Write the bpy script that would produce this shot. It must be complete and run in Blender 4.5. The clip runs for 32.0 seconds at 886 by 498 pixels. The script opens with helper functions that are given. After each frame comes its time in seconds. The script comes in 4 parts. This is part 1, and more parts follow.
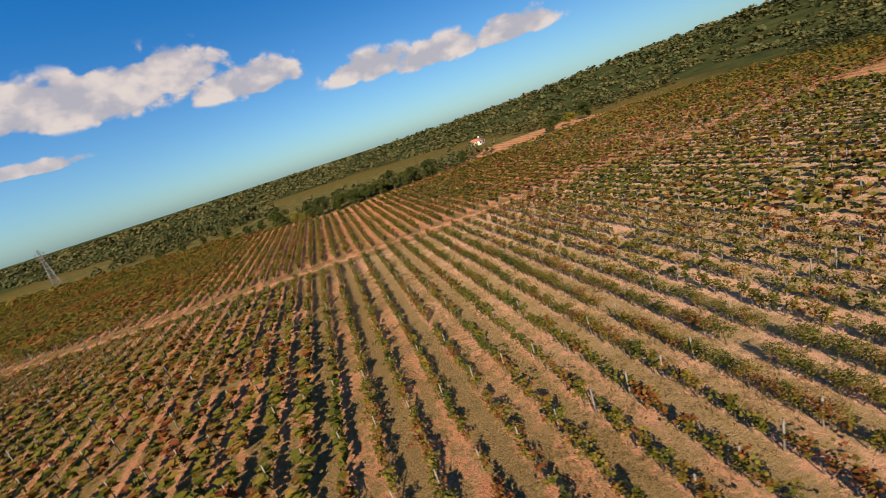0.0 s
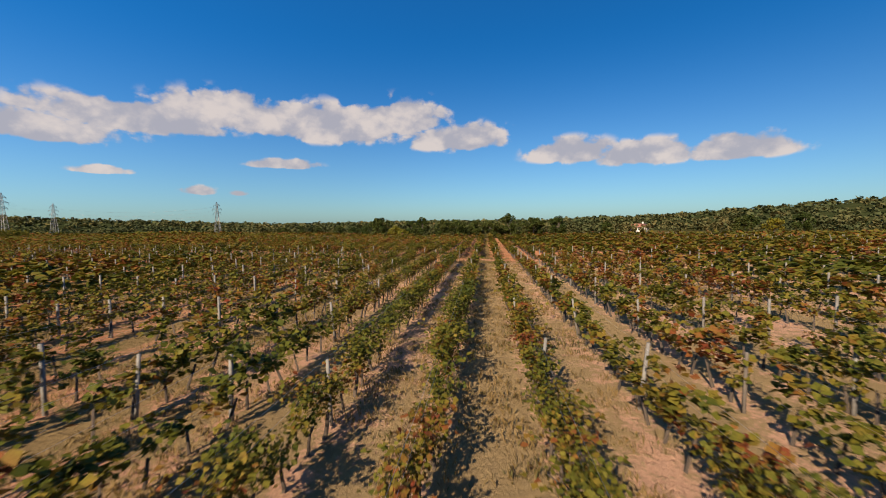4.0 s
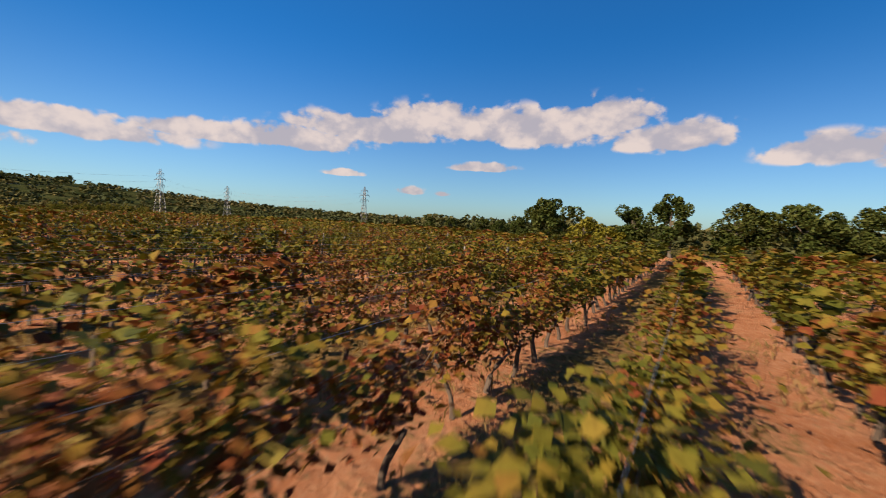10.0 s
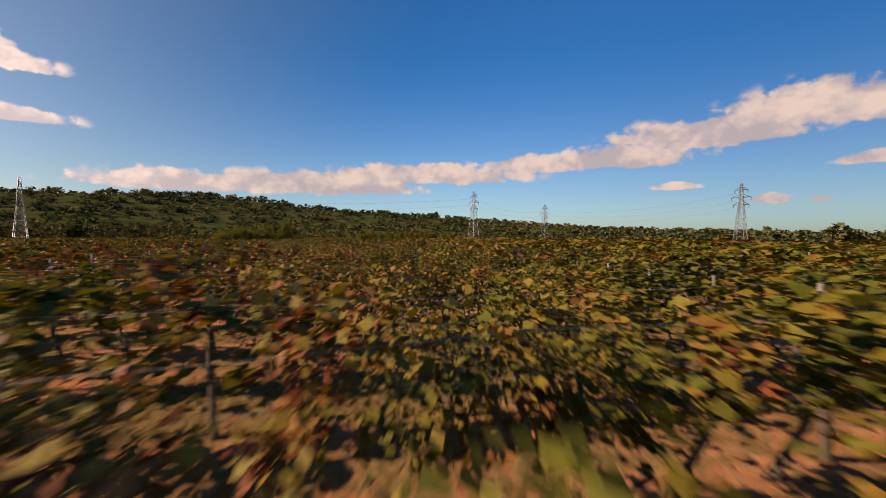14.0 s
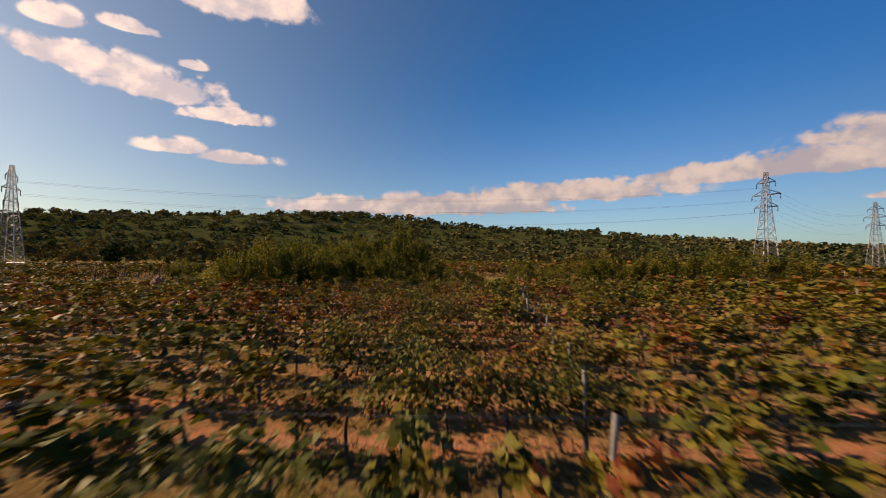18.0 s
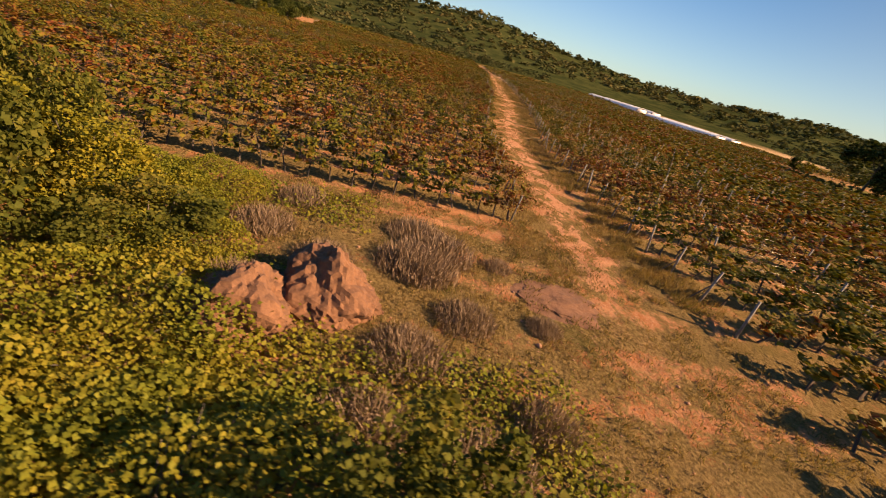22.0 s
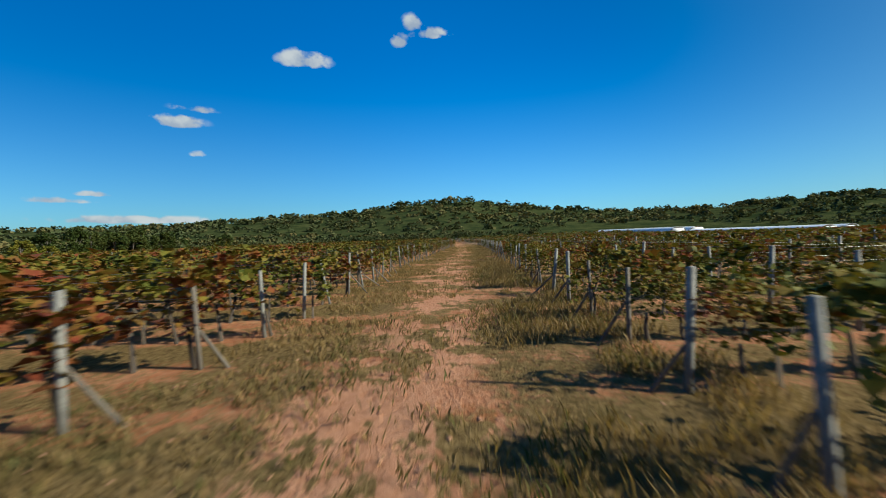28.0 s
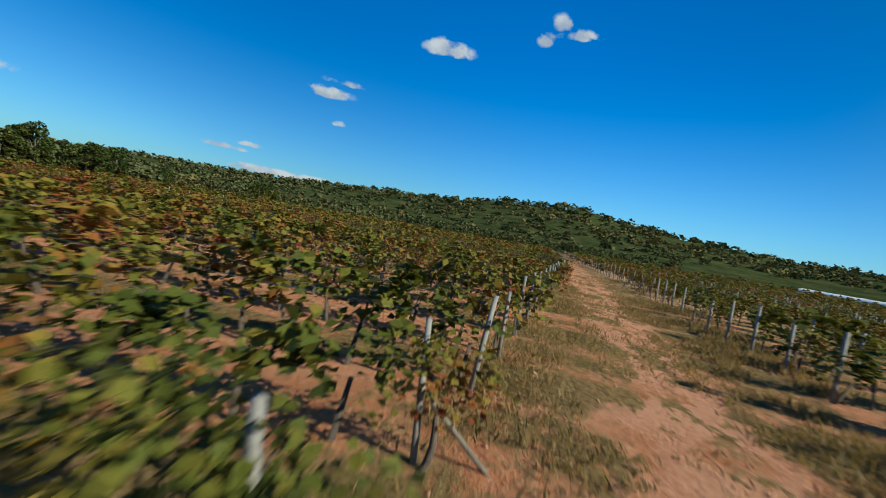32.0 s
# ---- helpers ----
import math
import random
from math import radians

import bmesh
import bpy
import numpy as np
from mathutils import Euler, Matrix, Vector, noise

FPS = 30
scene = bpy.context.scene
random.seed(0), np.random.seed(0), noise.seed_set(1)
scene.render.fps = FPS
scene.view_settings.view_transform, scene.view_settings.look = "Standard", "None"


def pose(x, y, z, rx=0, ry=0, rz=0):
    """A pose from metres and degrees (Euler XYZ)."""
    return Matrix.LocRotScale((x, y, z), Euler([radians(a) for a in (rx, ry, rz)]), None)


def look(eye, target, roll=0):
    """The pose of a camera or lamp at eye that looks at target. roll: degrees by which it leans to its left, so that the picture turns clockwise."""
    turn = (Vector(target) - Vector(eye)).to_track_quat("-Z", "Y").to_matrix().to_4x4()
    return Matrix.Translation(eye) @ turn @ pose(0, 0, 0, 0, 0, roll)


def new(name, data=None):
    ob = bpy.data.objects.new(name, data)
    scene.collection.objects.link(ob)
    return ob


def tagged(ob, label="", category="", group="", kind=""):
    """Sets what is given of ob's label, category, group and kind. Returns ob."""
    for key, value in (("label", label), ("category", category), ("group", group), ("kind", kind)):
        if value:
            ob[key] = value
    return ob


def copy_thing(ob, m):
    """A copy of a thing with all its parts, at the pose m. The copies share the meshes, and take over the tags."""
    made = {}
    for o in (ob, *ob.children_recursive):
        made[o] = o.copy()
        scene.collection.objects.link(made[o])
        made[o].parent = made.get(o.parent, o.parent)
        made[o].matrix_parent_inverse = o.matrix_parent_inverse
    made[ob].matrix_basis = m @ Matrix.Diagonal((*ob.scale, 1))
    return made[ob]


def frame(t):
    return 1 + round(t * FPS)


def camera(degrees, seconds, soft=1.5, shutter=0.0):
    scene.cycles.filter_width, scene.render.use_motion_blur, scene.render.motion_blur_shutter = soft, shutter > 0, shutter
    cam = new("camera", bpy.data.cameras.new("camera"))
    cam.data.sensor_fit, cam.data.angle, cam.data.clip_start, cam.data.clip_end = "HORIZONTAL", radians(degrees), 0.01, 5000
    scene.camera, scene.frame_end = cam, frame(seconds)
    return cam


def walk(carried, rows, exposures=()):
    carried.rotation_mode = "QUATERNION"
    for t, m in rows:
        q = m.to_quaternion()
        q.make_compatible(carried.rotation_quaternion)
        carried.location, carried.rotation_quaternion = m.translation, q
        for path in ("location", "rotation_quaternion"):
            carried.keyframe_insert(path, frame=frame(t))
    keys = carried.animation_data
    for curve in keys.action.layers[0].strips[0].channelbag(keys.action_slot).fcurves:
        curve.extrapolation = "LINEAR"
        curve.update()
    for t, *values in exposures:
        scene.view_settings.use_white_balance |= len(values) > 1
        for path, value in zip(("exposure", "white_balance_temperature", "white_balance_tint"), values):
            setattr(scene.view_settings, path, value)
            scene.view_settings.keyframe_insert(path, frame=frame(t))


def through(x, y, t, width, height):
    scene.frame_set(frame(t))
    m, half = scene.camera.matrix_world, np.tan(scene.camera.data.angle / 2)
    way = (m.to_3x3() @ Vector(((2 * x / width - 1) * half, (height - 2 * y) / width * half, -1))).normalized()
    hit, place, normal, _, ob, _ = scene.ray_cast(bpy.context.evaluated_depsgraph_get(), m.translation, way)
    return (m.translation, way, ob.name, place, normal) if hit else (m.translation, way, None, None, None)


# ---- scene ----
# stops and white balance along the flight
EXPOSURES = ((0.0, 0.95, 6900, 13), (2.0, 0.84, 6600, 11), (6.5, 0.86, 6900, 14), (9.0, 0.9, 6700, 14), (11.0, 0.97, 7750, 23), (16.0, 0.82, 8300, 26), (18.2, 0.72, 8300, 25), (19.0, 0.54, 8100, 23), (20.5, 0.66, 8700, 20), (21.5, 1.08, 10200, 28),
             (22.5, 1.26, 9700, 26), (23.2, 1.03, 7500, 12), (24.3, 0.9, 6450, 3), (25.0, 0.82, 5850, -5), (32.0, 0.8, 5500, -6))
cam = camera(92.4, 32.0, 1.0, 0.18)
# seconds, place, turn about x, y and z
ROWS = (
    (0, -2.93, 4.91, 17.00, 73.57, 17.25, -17.64),
    (0.5, 2.69, 2.36, 14.87, 73.82, 10.19, -8.40),
    (1, 7.75, 1.61, 12.33, 74.39, 7.04, -3.80),
    (1.5, 11.95, 3.10, 9.40, 75.05, 3.66, 0.33),
    (2, 15.09, 6.58, 6.63, 76.43, 0.63, 4.47),
    (2.5, 16.87, 12.14, 4.55, 79.19, -2.03, 8.33),
    (3, 17.00, 16.91, 4.06, 82.28, -3.26, 9.21),
    (3.5, 15.44, 22.22, 4.23, 85.04, -0.86, 6.83),
    (4, 14.35, 27.19, 4.34, 86.72, 0.58, 5.69),
    (4.5, 13.87, 31.89, 4.30, 86.87, 0.60, 6.03),
    (5, 13.46, 36.97, 4.13, 86.40, 0.09, 6.85),
    (5.5, 12.58, 43.05, 3.83, 86.21, -0.08, 7.19),
    (6, 11.29, 49.86, 3.47, 86.46, 0.23, 6.97),
    (6.5, 10.20, 55.97, 3.33, 86.42, 0.20, 7.05),
    (7, 8.82, 62.66, 2.97, 86.58, 0.19, 7.36),
    (7.5, 7.32, 69.59, 2.75, 86.68, -0.42, 8.66),
    (8, 5.73, 76.63, 2.65, 86.81, -0.64, 10.22),
    (8.5, 3.89, 83.88, 2.67, 86.85, -1.01, 13.60),
    (9, 0.96, 91.74, 3.05, 86.52, -1.69, 16.66),
    (9.5, -0.84, 99.68, 2.98, 86.44, -2.05, 22.49),
    (10, -2.62, 106.72, 2.47, 86.66, -2.65, 30.90),
    (10.5, -4.64, 112.42, 2.42, 86.82, -4.01, 39.61),
    (11, -8.49, 117.19, 2.48, 86.53, -4.49, 46.73),
    (11.5, -12.37, 121.34, 2.50, 86.51, -4.14, 53.09),
    (12, -17.42, 125.38, 2.33, 86.78, -3.03, 57.96),
    (12.5, -23.46, 129.46, 2.16, 87.53, -1.38, 62.03),
    (13, -30.85, 133.92, 2.27, 87.75, -0.28, 65.71),
    (13.5, -39.37, 138.52, 2.43, 88.01, 0.19, 69.67),
    (14, -48.13, 142.73, 2.32, 88.41, -0.23, 72.82),
    (14.5, -56.90, 145.55, 2.36, 88.77, -0.74, 74.66),
    (15, -65.65, 146.34, 2.36, 89.10, -1.12, 76.60),
    (15.5, -74.45, 144.47, 2.34, 89.35, -1.25, 78.69),
    (16, -83.40, 142.02, 2.37, 89.54, -1.17, 80.83),
    (16.5, -92.60, 141.08, 2.55, 89.70, -0.92, 82.92),
    (17, -101.96, 141.60, 2.82, 89.84, -0.59, 84.96),
    (17.5, -111.71, 141.95, 3.23, 90.15, -0.24, 87.64),
    (18, -121.73, 142.07, 3.48, 90.82, -0.52, 91.81),
    (18.5, -131.92, 141.80, 3.82, 91.43, -1.68, 97.96),
    (19, -141.43, 140.61, 4.52, 91.24, -4.52, 107.88),
    (19.5, -151.52, 138.66, 4.95, 90.15, -8.03, 130.20),
    (20, -159.23, 134.52, 5.69, 84.64, -13.04, 162.59),
    (20.5, -164.05, 129.07, 6.89, 78.29, -16.81, 196.22),
    (21, -168.11, 123.35, 7.50, 69.76, -19.81, 231.14),
    (21.5, -170.54, 117.98, 7.34, 64.99, -18.41, 252.13),
    (22, -170.64, 113.27, 6.49, 64.33, -14.72, 266.16),
    (22.5, -168.26, 109.27, 5.11, 67.69, -11.21, 275.09),
    (23, -164.77, 106.62, 3.96, 70.76, -9.94, 276.61),
    (23.5, -159.79, 104.83, 2.79, 74.60, -7.78, 276.38),
    (24, -154.31, 103.72, 1.96, 78.54, -5.43, 275.99),
    (24.5, -147.36, 102.46, 1.48, 82.31, -4.26, 276.26),
    (25, -139.74, 101.80, 1.86, 84.44, -3.78, 275.79),
    (25.5, -132.38, 100.82, 1.92, 86.07, -5.41, 277.19),
    (26, -125.26, 99.52, 1.99, 87.32, -5.78, 276.27),
    (26.5, -118.37, 97.81, 2.04, 87.95, -4.29, 272.45),
    (27, -111.26, 96.05, 2.07, 88.21, -1.96, 268.11),
    (27.5, -103.50, 94.60, 2.08, 88.36, 0.19, 265.56),
    (28, -95.28, 93.43, 2.07, 88.53, 1.90, 264.70),
    (28.5, -87.45, 92.06, 2.11, 88.45, -0.34, 264.95),
    (29, -79.90, 90.65, 2.25, 88.12, -1.33, 265.56),
    (29.5, -72.50, 89.14, 1.96, 88.42, -3.31, 266.85),
    (30, -65.36, 87.27, 1.93, 88.33, -6.04, 269.60),
    (30.5, -57.63, 86.37, 2.07, 87.93, -7.97, 272.35),
    (31, -49.85, 86.36, 2.14, 87.73, -9.47, 274.50),
    (31.5, -42.21, 86.90, 2.28, 87.37, -10.28, 276.97),
    (32, -34.58, 87.43, 2.42, 87.17, -10.09, 278.63),
)
PATH = [(t, pose(x, y, z, rx, ry, rz)) for t, x, y, z, rx, ry, rz in ROWS]
walk(cam, PATH, EXPOSURES)
SKY_LOW, SKY_TINT, SKY_STRENGTH = (0.55, 0.85, 1.1, 1), (0.05, 0.61, 1.1, 1), 0.051
CLOUD_LIGHT, CLOUD_SHADE = (7.4, 6.7, 6.3, 1), (4.4, 4.4, 5.0, 1)
# azimuth, elevation, half width, half height, amount
CLOUDS = ((140, 9.5, 7, 2.2, 1), (131, 11.5, 8, 2.6, 1), (120, 12.8, 8, 3.2, 1), (110, 12.2, 7, 3.4, 1), (101, 13.4, 5, 3.2, 1), (94, 11.0, 5.5, 2.6, 1),
          (79, 8.8, 4.5, 2.2, 1), (70, 8.0, 5, 2.1, 1), (61, 7.8, 4.5, 2.0, 1), (116, 7.6, 3.5, 0.9, .9), (125.3, 4.1, 1.6, 0.8, .9), (121.3, 4.0, 1.3, 0.7, .8),
          (134, 6.0, 2.5, 0.7, .8), (150, 9.3, 8, 1.6, .95), (164, 8.0, 10, 2.0, .95), (180, 6.4, 12, 2.0, .95), (194, 6.0, 9, 1.8, .95), (-151, 28.8, 7, 4.4, 1),
          (-135.5, 22.2, 2.2, 1.4, .9), (-141.5, 23.2, 2.4, 1.0, .85), (-144.5, 17.6, 5.5, 2.4, 1), (-138.0, 18.8, 5.0, 2.0, 1), (-146.0, 11.8, 3.0, 1.3, .95), (-150.5, 15.9, 4.0, 1.4, .95), (-151.5, 11.2, 4.2, 1.2, .9), (-119.5, 13.4, 3.2, 1.0, .85),
          (-129, 12.6, 2.0, .7, .8), (-147.2, 20.8, 1.3, .8, .85), (-104, 17.3, 1.8, 1.1, .85), (-108, 14.2, 1.8, 1.3, .85), (12.0, 21.9, 2.9, 1.6, .62),
          (-2.2, 26.3, 1.4, 1.5, .62), (-0.6, 24.6, 1.2, 1.6, .62), (-4.0, 25.3, 2.8, 1.0, .6), (26.5, 13.9, 2.8, 1.1, .66), (24.4, 15.5, 2.2, .7, .58), (24.3, 10.6, 1.0, .8, .52), (36.6, 5.0, 2.4, .6, .58), (34.2, 5.7, 2.0, .5, .55), (31, 3.0, 8, .7, .58))

# ---------------------------------------------------------------- world and sun
SUN_AZ, SUN_EL = 251.0, 29.0          # degrees: azimuth from +X towards +Y, elevation


def heading(az, el):
    a, e = radians(az), radians(el)
    return Vector((math.cos(a) * math.cos(e), math.sin(a) * math.cos(e), math.sin(e)))


class Nodes:
    """A short way to write node trees."""

    def __init__(self, tree):
        self.tree = tree
        tree.nodes.clear()

    def add(self, kind, inputs=None, **props):
        n = self.tree.nodes.new(kind)
        for k, v in props.items():
            setattr(n, k, v)
        for k, v in (inputs or {}).items():
            sock = n.inputs[k]
            if isinstance(v, bpy.types.NodeSocket):
                self.tree.links.new(v, sock)
            else:
                sock.default_value = v
        return n

    def math(self, op, a, b=0.0, c=None, clamp=False):
        ins = {0: a, 1: b}
        if c is not None:
            ins[2] = c
        return self.add("ShaderNodeMath", ins, operation=op, use_clamp=clamp).outputs[0]

    def mix(self, f, a, b, blend="MIX"):
        return self.add("ShaderNodeMix", {0: f, 6: a, 7: b}, data_type="RGBA", blend_type=blend).outputs[2]

    def noise(self, vec, scale, detail=3.0, rough=0.55, out=0):
        return self.add("ShaderNodeTexNoise", {"Vector": vec, "Scale": scale, "Detail": detail, "Roughness": rough}).outputs[out]

    def ramp(self, f, lo, hi, a=0.0, b=1.0):
        return self.add("ShaderNodeMapRange", {0: f, 1: lo, 2: hi, 3: a, 4: b}, interpolation_type="SMOOTHSTEP").outputs[0]


world = bpy.data.worlds.new("sky")
scene.world = world
world.use_nodes = True
W = Nodes(world.node_tree)
sky = W.add("ShaderNodeTexSky", sky_type="NISHITA", sun_disc=False, sun_elevation=radians(SUN_EL),
            sun_rotation=radians(90.0 - SUN_AZ), altitude=100.0, air_density=1.0, dust_density=0.6, ozone_density=2.5)
direction = W.add("ShaderNodeTexCoord").outputs["Generated"]
sep = W.add("ShaderNodeSeparateXYZ", {0: direction})
elev = W.math("MULTIPLY", W.math("ARCSINE", sep.outputs[2]), 57.2958)
azim = W.math("MULTIPLY", W.math("ARCTAN2", sep.outputs[1], sep.outputs[0]), 57.2958)
# deep blue of the afternoon sky, paler low down
blue = W.mix(W.ramp(elev, 0.0, 24.0), SKY_LOW, SKY_TINT)
# paler and whiter round the sun
glow = W.add("ShaderNodeVectorMath", {0: direction, 1: heading(SUN_AZ, SUN_EL)}, operation="DOT_PRODUCT").outputs["Value"]
blue = W.mix(W.ramp(glow, 0.25, 1.0, 0.0, 0.88), blue, (0.82, 0.97, 1.0, 1))
even = W.ramp(W.math("ABSOLUTE", glow), 0.0, 0.7, 1.65, 1.0)
blue = W.mix(1.0, blue, W.add("ShaderNodeCombineXYZ", {0: even, 1: even, 2: even}).outputs[0], "MULTIPLY")
clear = W.mix(1.0, sky.outputs[0], blue, "MULTIPLY")
# clouds: soft banks at their azimuth and elevation, broken up by noise
flat = W.add("ShaderNodeVectorMath", {0: direction, 1: (1.0, 1.0, 1.35)}, operation="MULTIPLY").outputs[0]
warp = W.noise(flat, 9.0, 6.0, 0.55)
fine = W.noise(flat, 40.0, 6.0, 0.6)
bent = W.add("ShaderNodeVectorMath", {0: flat, 1: W.add("ShaderNodeVectorMath", {0: W.noise(flat, 14.0, 4.0, 0.6, 1), 1: (0.07, 0.07, 0.07)}, operation="MULTIPLY").outputs[0]}, operation="ADD").outputs[0]
puffs = W.add("ShaderNodeTexVoronoi", {"Vector": bent, "Scale": 17.0, "Smoothness": 0.35}, feature="SMOOTH_F1").outputs["Distance"]
tufts = W.add("ShaderNodeTexVoronoi", {"Vector": bent, "Scale": 44.0, "Smoothness": 0.3}, feature="SMOOTH_F1").outputs["Distance"]
total = None
for az, el, ra, re, amount in CLOUDS:
    da = W.math("SUBTRACT", azim, az)
    da = W.math("WRAP", da, 180.0, -180.0)
    u = W.math("DIVIDE", da, ra * 1.25)
    d = W.math("SUBTRACT", elev, el)
    v = W.math("DIVIDE", d, re * 0.95)
    # flat undersides: below the middle the bank ends sooner
    v = W.math("MULTIPLY", v, W.ramp(v, -0.6, 0.2, 1.9, 1.0))
    q = W.math("ADD", W.math("MULTIPLY", u, u), W.math("MULTIPLY", v, v))
    g = W.math("MULTIPLY", W.math("POWER", 2.718, W.math("MULTIPLY", q, -1.0)), amount * 1.12)
    total = g if total is None else W.math("MAXIMUM", total, g)
broken = W.math("ADD", total, W.math("MULTIPLY", W.math("SUBTRACT", warp, 0.5), 0.8))
broken = W.math("ADD", broken, W.math("MULTIPLY", W.math("SUBTRACT", 0.45, puffs), 0.75))
broken = W.math("ADD", broken, W.math("MULTIPLY", W.math("SUBTRACT", 0.45, tufts), 0.32))
broken = W.math("ADD", broken, W.math("MULTIPLY", W.math("SUBTRACT", fine, 0.5), 0.3))
cover = W.math("MULTIPLY", W.ramp(broken, 0.24, 0.54), W.ramp(total, 0.16, 0.42))
lifted = W.add("ShaderNodeVectorMath", {0: flat, 1: (0.0, 0.0, 0.04)}, operation="ADD").outputs[0]
above = W.noise(lifted, 9.0, 6.0, 0.55)
shade = W.math("ADD", W.math("MULTIPLY", W.math("SUBTRACT", warp, above), 2.2), W.math("ADD", W.math("MULTIPLY", W.math("SUBTRACT", 0.5, puffs), 0.7), W.math("ADD", W.math("MULTIPLY", W.math("SUBTRACT", 0.5, tufts), 0.35), 0.5)))
bright = W.mix(W.ramp(shade, 0.2, 0.95), CLOUD_SHADE, CLOUD_LIGHT)
lit = W.ramp(glow, 0.3, 1.0, 1.05, 1.7)
bright = W.mix(1.0, bright, W.add("ShaderNodeCombineXYZ", {0: lit, 1: lit, 2: lit}).outputs[0], "MULTIPLY")
full = W.mix(W.math("MULTIPLY", cover, 0.93), clear, bright)
back = W.add("ShaderNodeBackground", {"Color": full, "Strength": SKY_STRENGTH})
W.tree.links.new(back.outputs[0], W.add("ShaderNodeOutputWorld").inputs[0])

lamp = bpy.data.lights.new("sun", "SUN")
lamp.energy, lamp.angle, lamp.color = 4.6, radians(0.6), (1.0, 0.83, 0.62)
new("sun", lamp).matrix_world = look((0, 0, 60), Vector((0, 0, 60)) - heading(SUN_AZ, SUN_EL))


# ---------------------------------------------------------------- materials
def material(name):
    m = bpy.data.materials.new(name)
    m.use_nodes = True
    return m, Nodes(m.node_tree)


def finish(n, shader):
    n.tree.links.new(shader, n.add("ShaderNodeOutputMaterial").inputs[0])


def leaf_material(name, colours, patch=0.35, through=0.3, spread=0.5, gloss=0.15, rusty=0.0):
    """Leaves: colours run from the commonest to the rarest; patches of a few metres shift them, and in the west the vines are further on."""
    m, n = material(name)
    geo = n.add("ShaderNodeNewGeometry")
    where = n.math("ADD", n.math("MULTIPLY", n.noise(geo.outputs["Position"], patch, 3.0, 0.6), 0.65), n.math("MULTIPLY", n.noise(geo.outputs["Position"], patch * 0.12, 2.0), 0.35))
    mixed = n.math("ADD", n.math("MULTIPLY", geo.outputs["Random Per Island"], spread), n.math("MULTIPLY", n.ramp(where, 0.34, 0.66), 1.0 - spread), clamp=True)
    if rusty:
        west = n.ramp(n.add("ShaderNodeSeparateXYZ", {0: geo.outputs["Position"]}).outputs[0], -12.0, 6.0, rusty, 0.0)
        mixed = n.math("ADD", mixed, west, clamp=True)
    ramp = n.add("ShaderNodeValToRGB", {0: mixed})
    el = ramp.color_ramp.elements
    for i, (at, c) in enumerate(colours):
        e = el[i] if i < 2 else el.new(at)
        e.position, e.color = at, (*c, 1)
    fine = n.noise(geo.outputs["Position"], 22.0, 3.0)
    col = n.mix(n.ramp(fine, 0.25, 0.8, 0.0, 0.6), ramp.outputs[0], n.mix(1.0, ramp.outputs[0], (0.45, 0.42, 0.4, 1), "MULTIPLY"))
    dif = n.add("ShaderNodeBsdfPrincipled", {"Base Color": col, "Roughness": 0.62, "Specular IOR Level": gloss})
    tra = n.add("ShaderNodeBsdfTranslucent", {"Color": n.mix(1.0, col, (1.0, 0.95, 0.5, 1), "MULTIPLY")})
    mx = n.add("ShaderNodeMixShader", {0: through, 1: dif.outputs[0], 2: tra.outputs[0]})
    finish(n, mx.outputs[0])
    return m


VINE_COLOURS = ((0.0, (0.042, 0.06, 0.011)), (0.3, (0.085, 0.095, 0.014)), (0.5, (0.15, 0.135, 0.02)), (0.64, (0.2, 0.14, 0.023)),
                (0.77, (0.205, 0.078, 0.023)), (0.91, (0.175, 0.04, 0.02)), (1.0, (0.26, 0.165, 0.028)))
mat_vine = leaf_material("vine_leaves", VINE_COLOURS, 0.5, 0.22, 0.34, 0.12, 0.03)
mat_bramble = leaf_material("bramble_leaves", ((0.0, (0.11, 0.135, 0.022)), (0.4, (0.2, 0.215, 0.03)), (0.72, (0.26, 0.24, 0.034)), (1.0, (0.35, 0.27, 0.042))), 0.6, 0.36, 0.3)
mat_shrub = leaf_material("shrub_leaves", ((0.0, (0.06, 0.08, 0.018)), (0.5, (0.13, 0.14, 0.03)), (0.8, (0.22, 0.19, 0.042)), (1.0, (0.3, 0.22, 0.055))), 0.4, 0.38, 0.4, 0.05)
mat_tree = leaf_material("tree_leaves", ((0.0, (0.035, 0.06, 0.016)), (0.5, (0.065, 0.09, 0.022)), (1.0, (0.12, 0.125, 0.036))), 0.15, 0.2, 0.5, 0.1)
mat_yellow = leaf_material("autumn_leaves", ((0.0, (0.16, 0.17, 0.025)), (0.6, (0.26, 0.23, 0.03)), (1.0, (0.4, 0.3, 0.04))), 0.3, 0.3)
# far woods: leaf colours lightened and greyed, distance haze put into them
mat_wood_far = leaf_material("hazed_woodland_leaves", ((0.0, (0.052, 0.074, 0.034)), (0.45, (0.088, 0.1, 0.044)), (0.75, (0.14, 0.125, 0.052)), (1.0, (0.21, 0.16, 0.065))), 0.03, 0.12, 0.35, 0.0)
mat_grass = leaf_material("dry_grass", ((0.0, (0.27, 0.175, 0.075)), (0.4, (0.34, 0.23, 0.1)), (0.64, (0.22, 0.15, 0.06)), (0.86, (0.14, 0.125, 0.04)), (1.0, (0.08, 0.1, 0.025))), 0.6, 0.4)
mat_dead = leaf_material("dead_stalks", ((0.0, (0.24, 0.16, 0.105)), (0.6, (0.31, 0.215, 0.145)), (1.0, (0.16, 0.105, 0.065))), 0.6, 0.15)


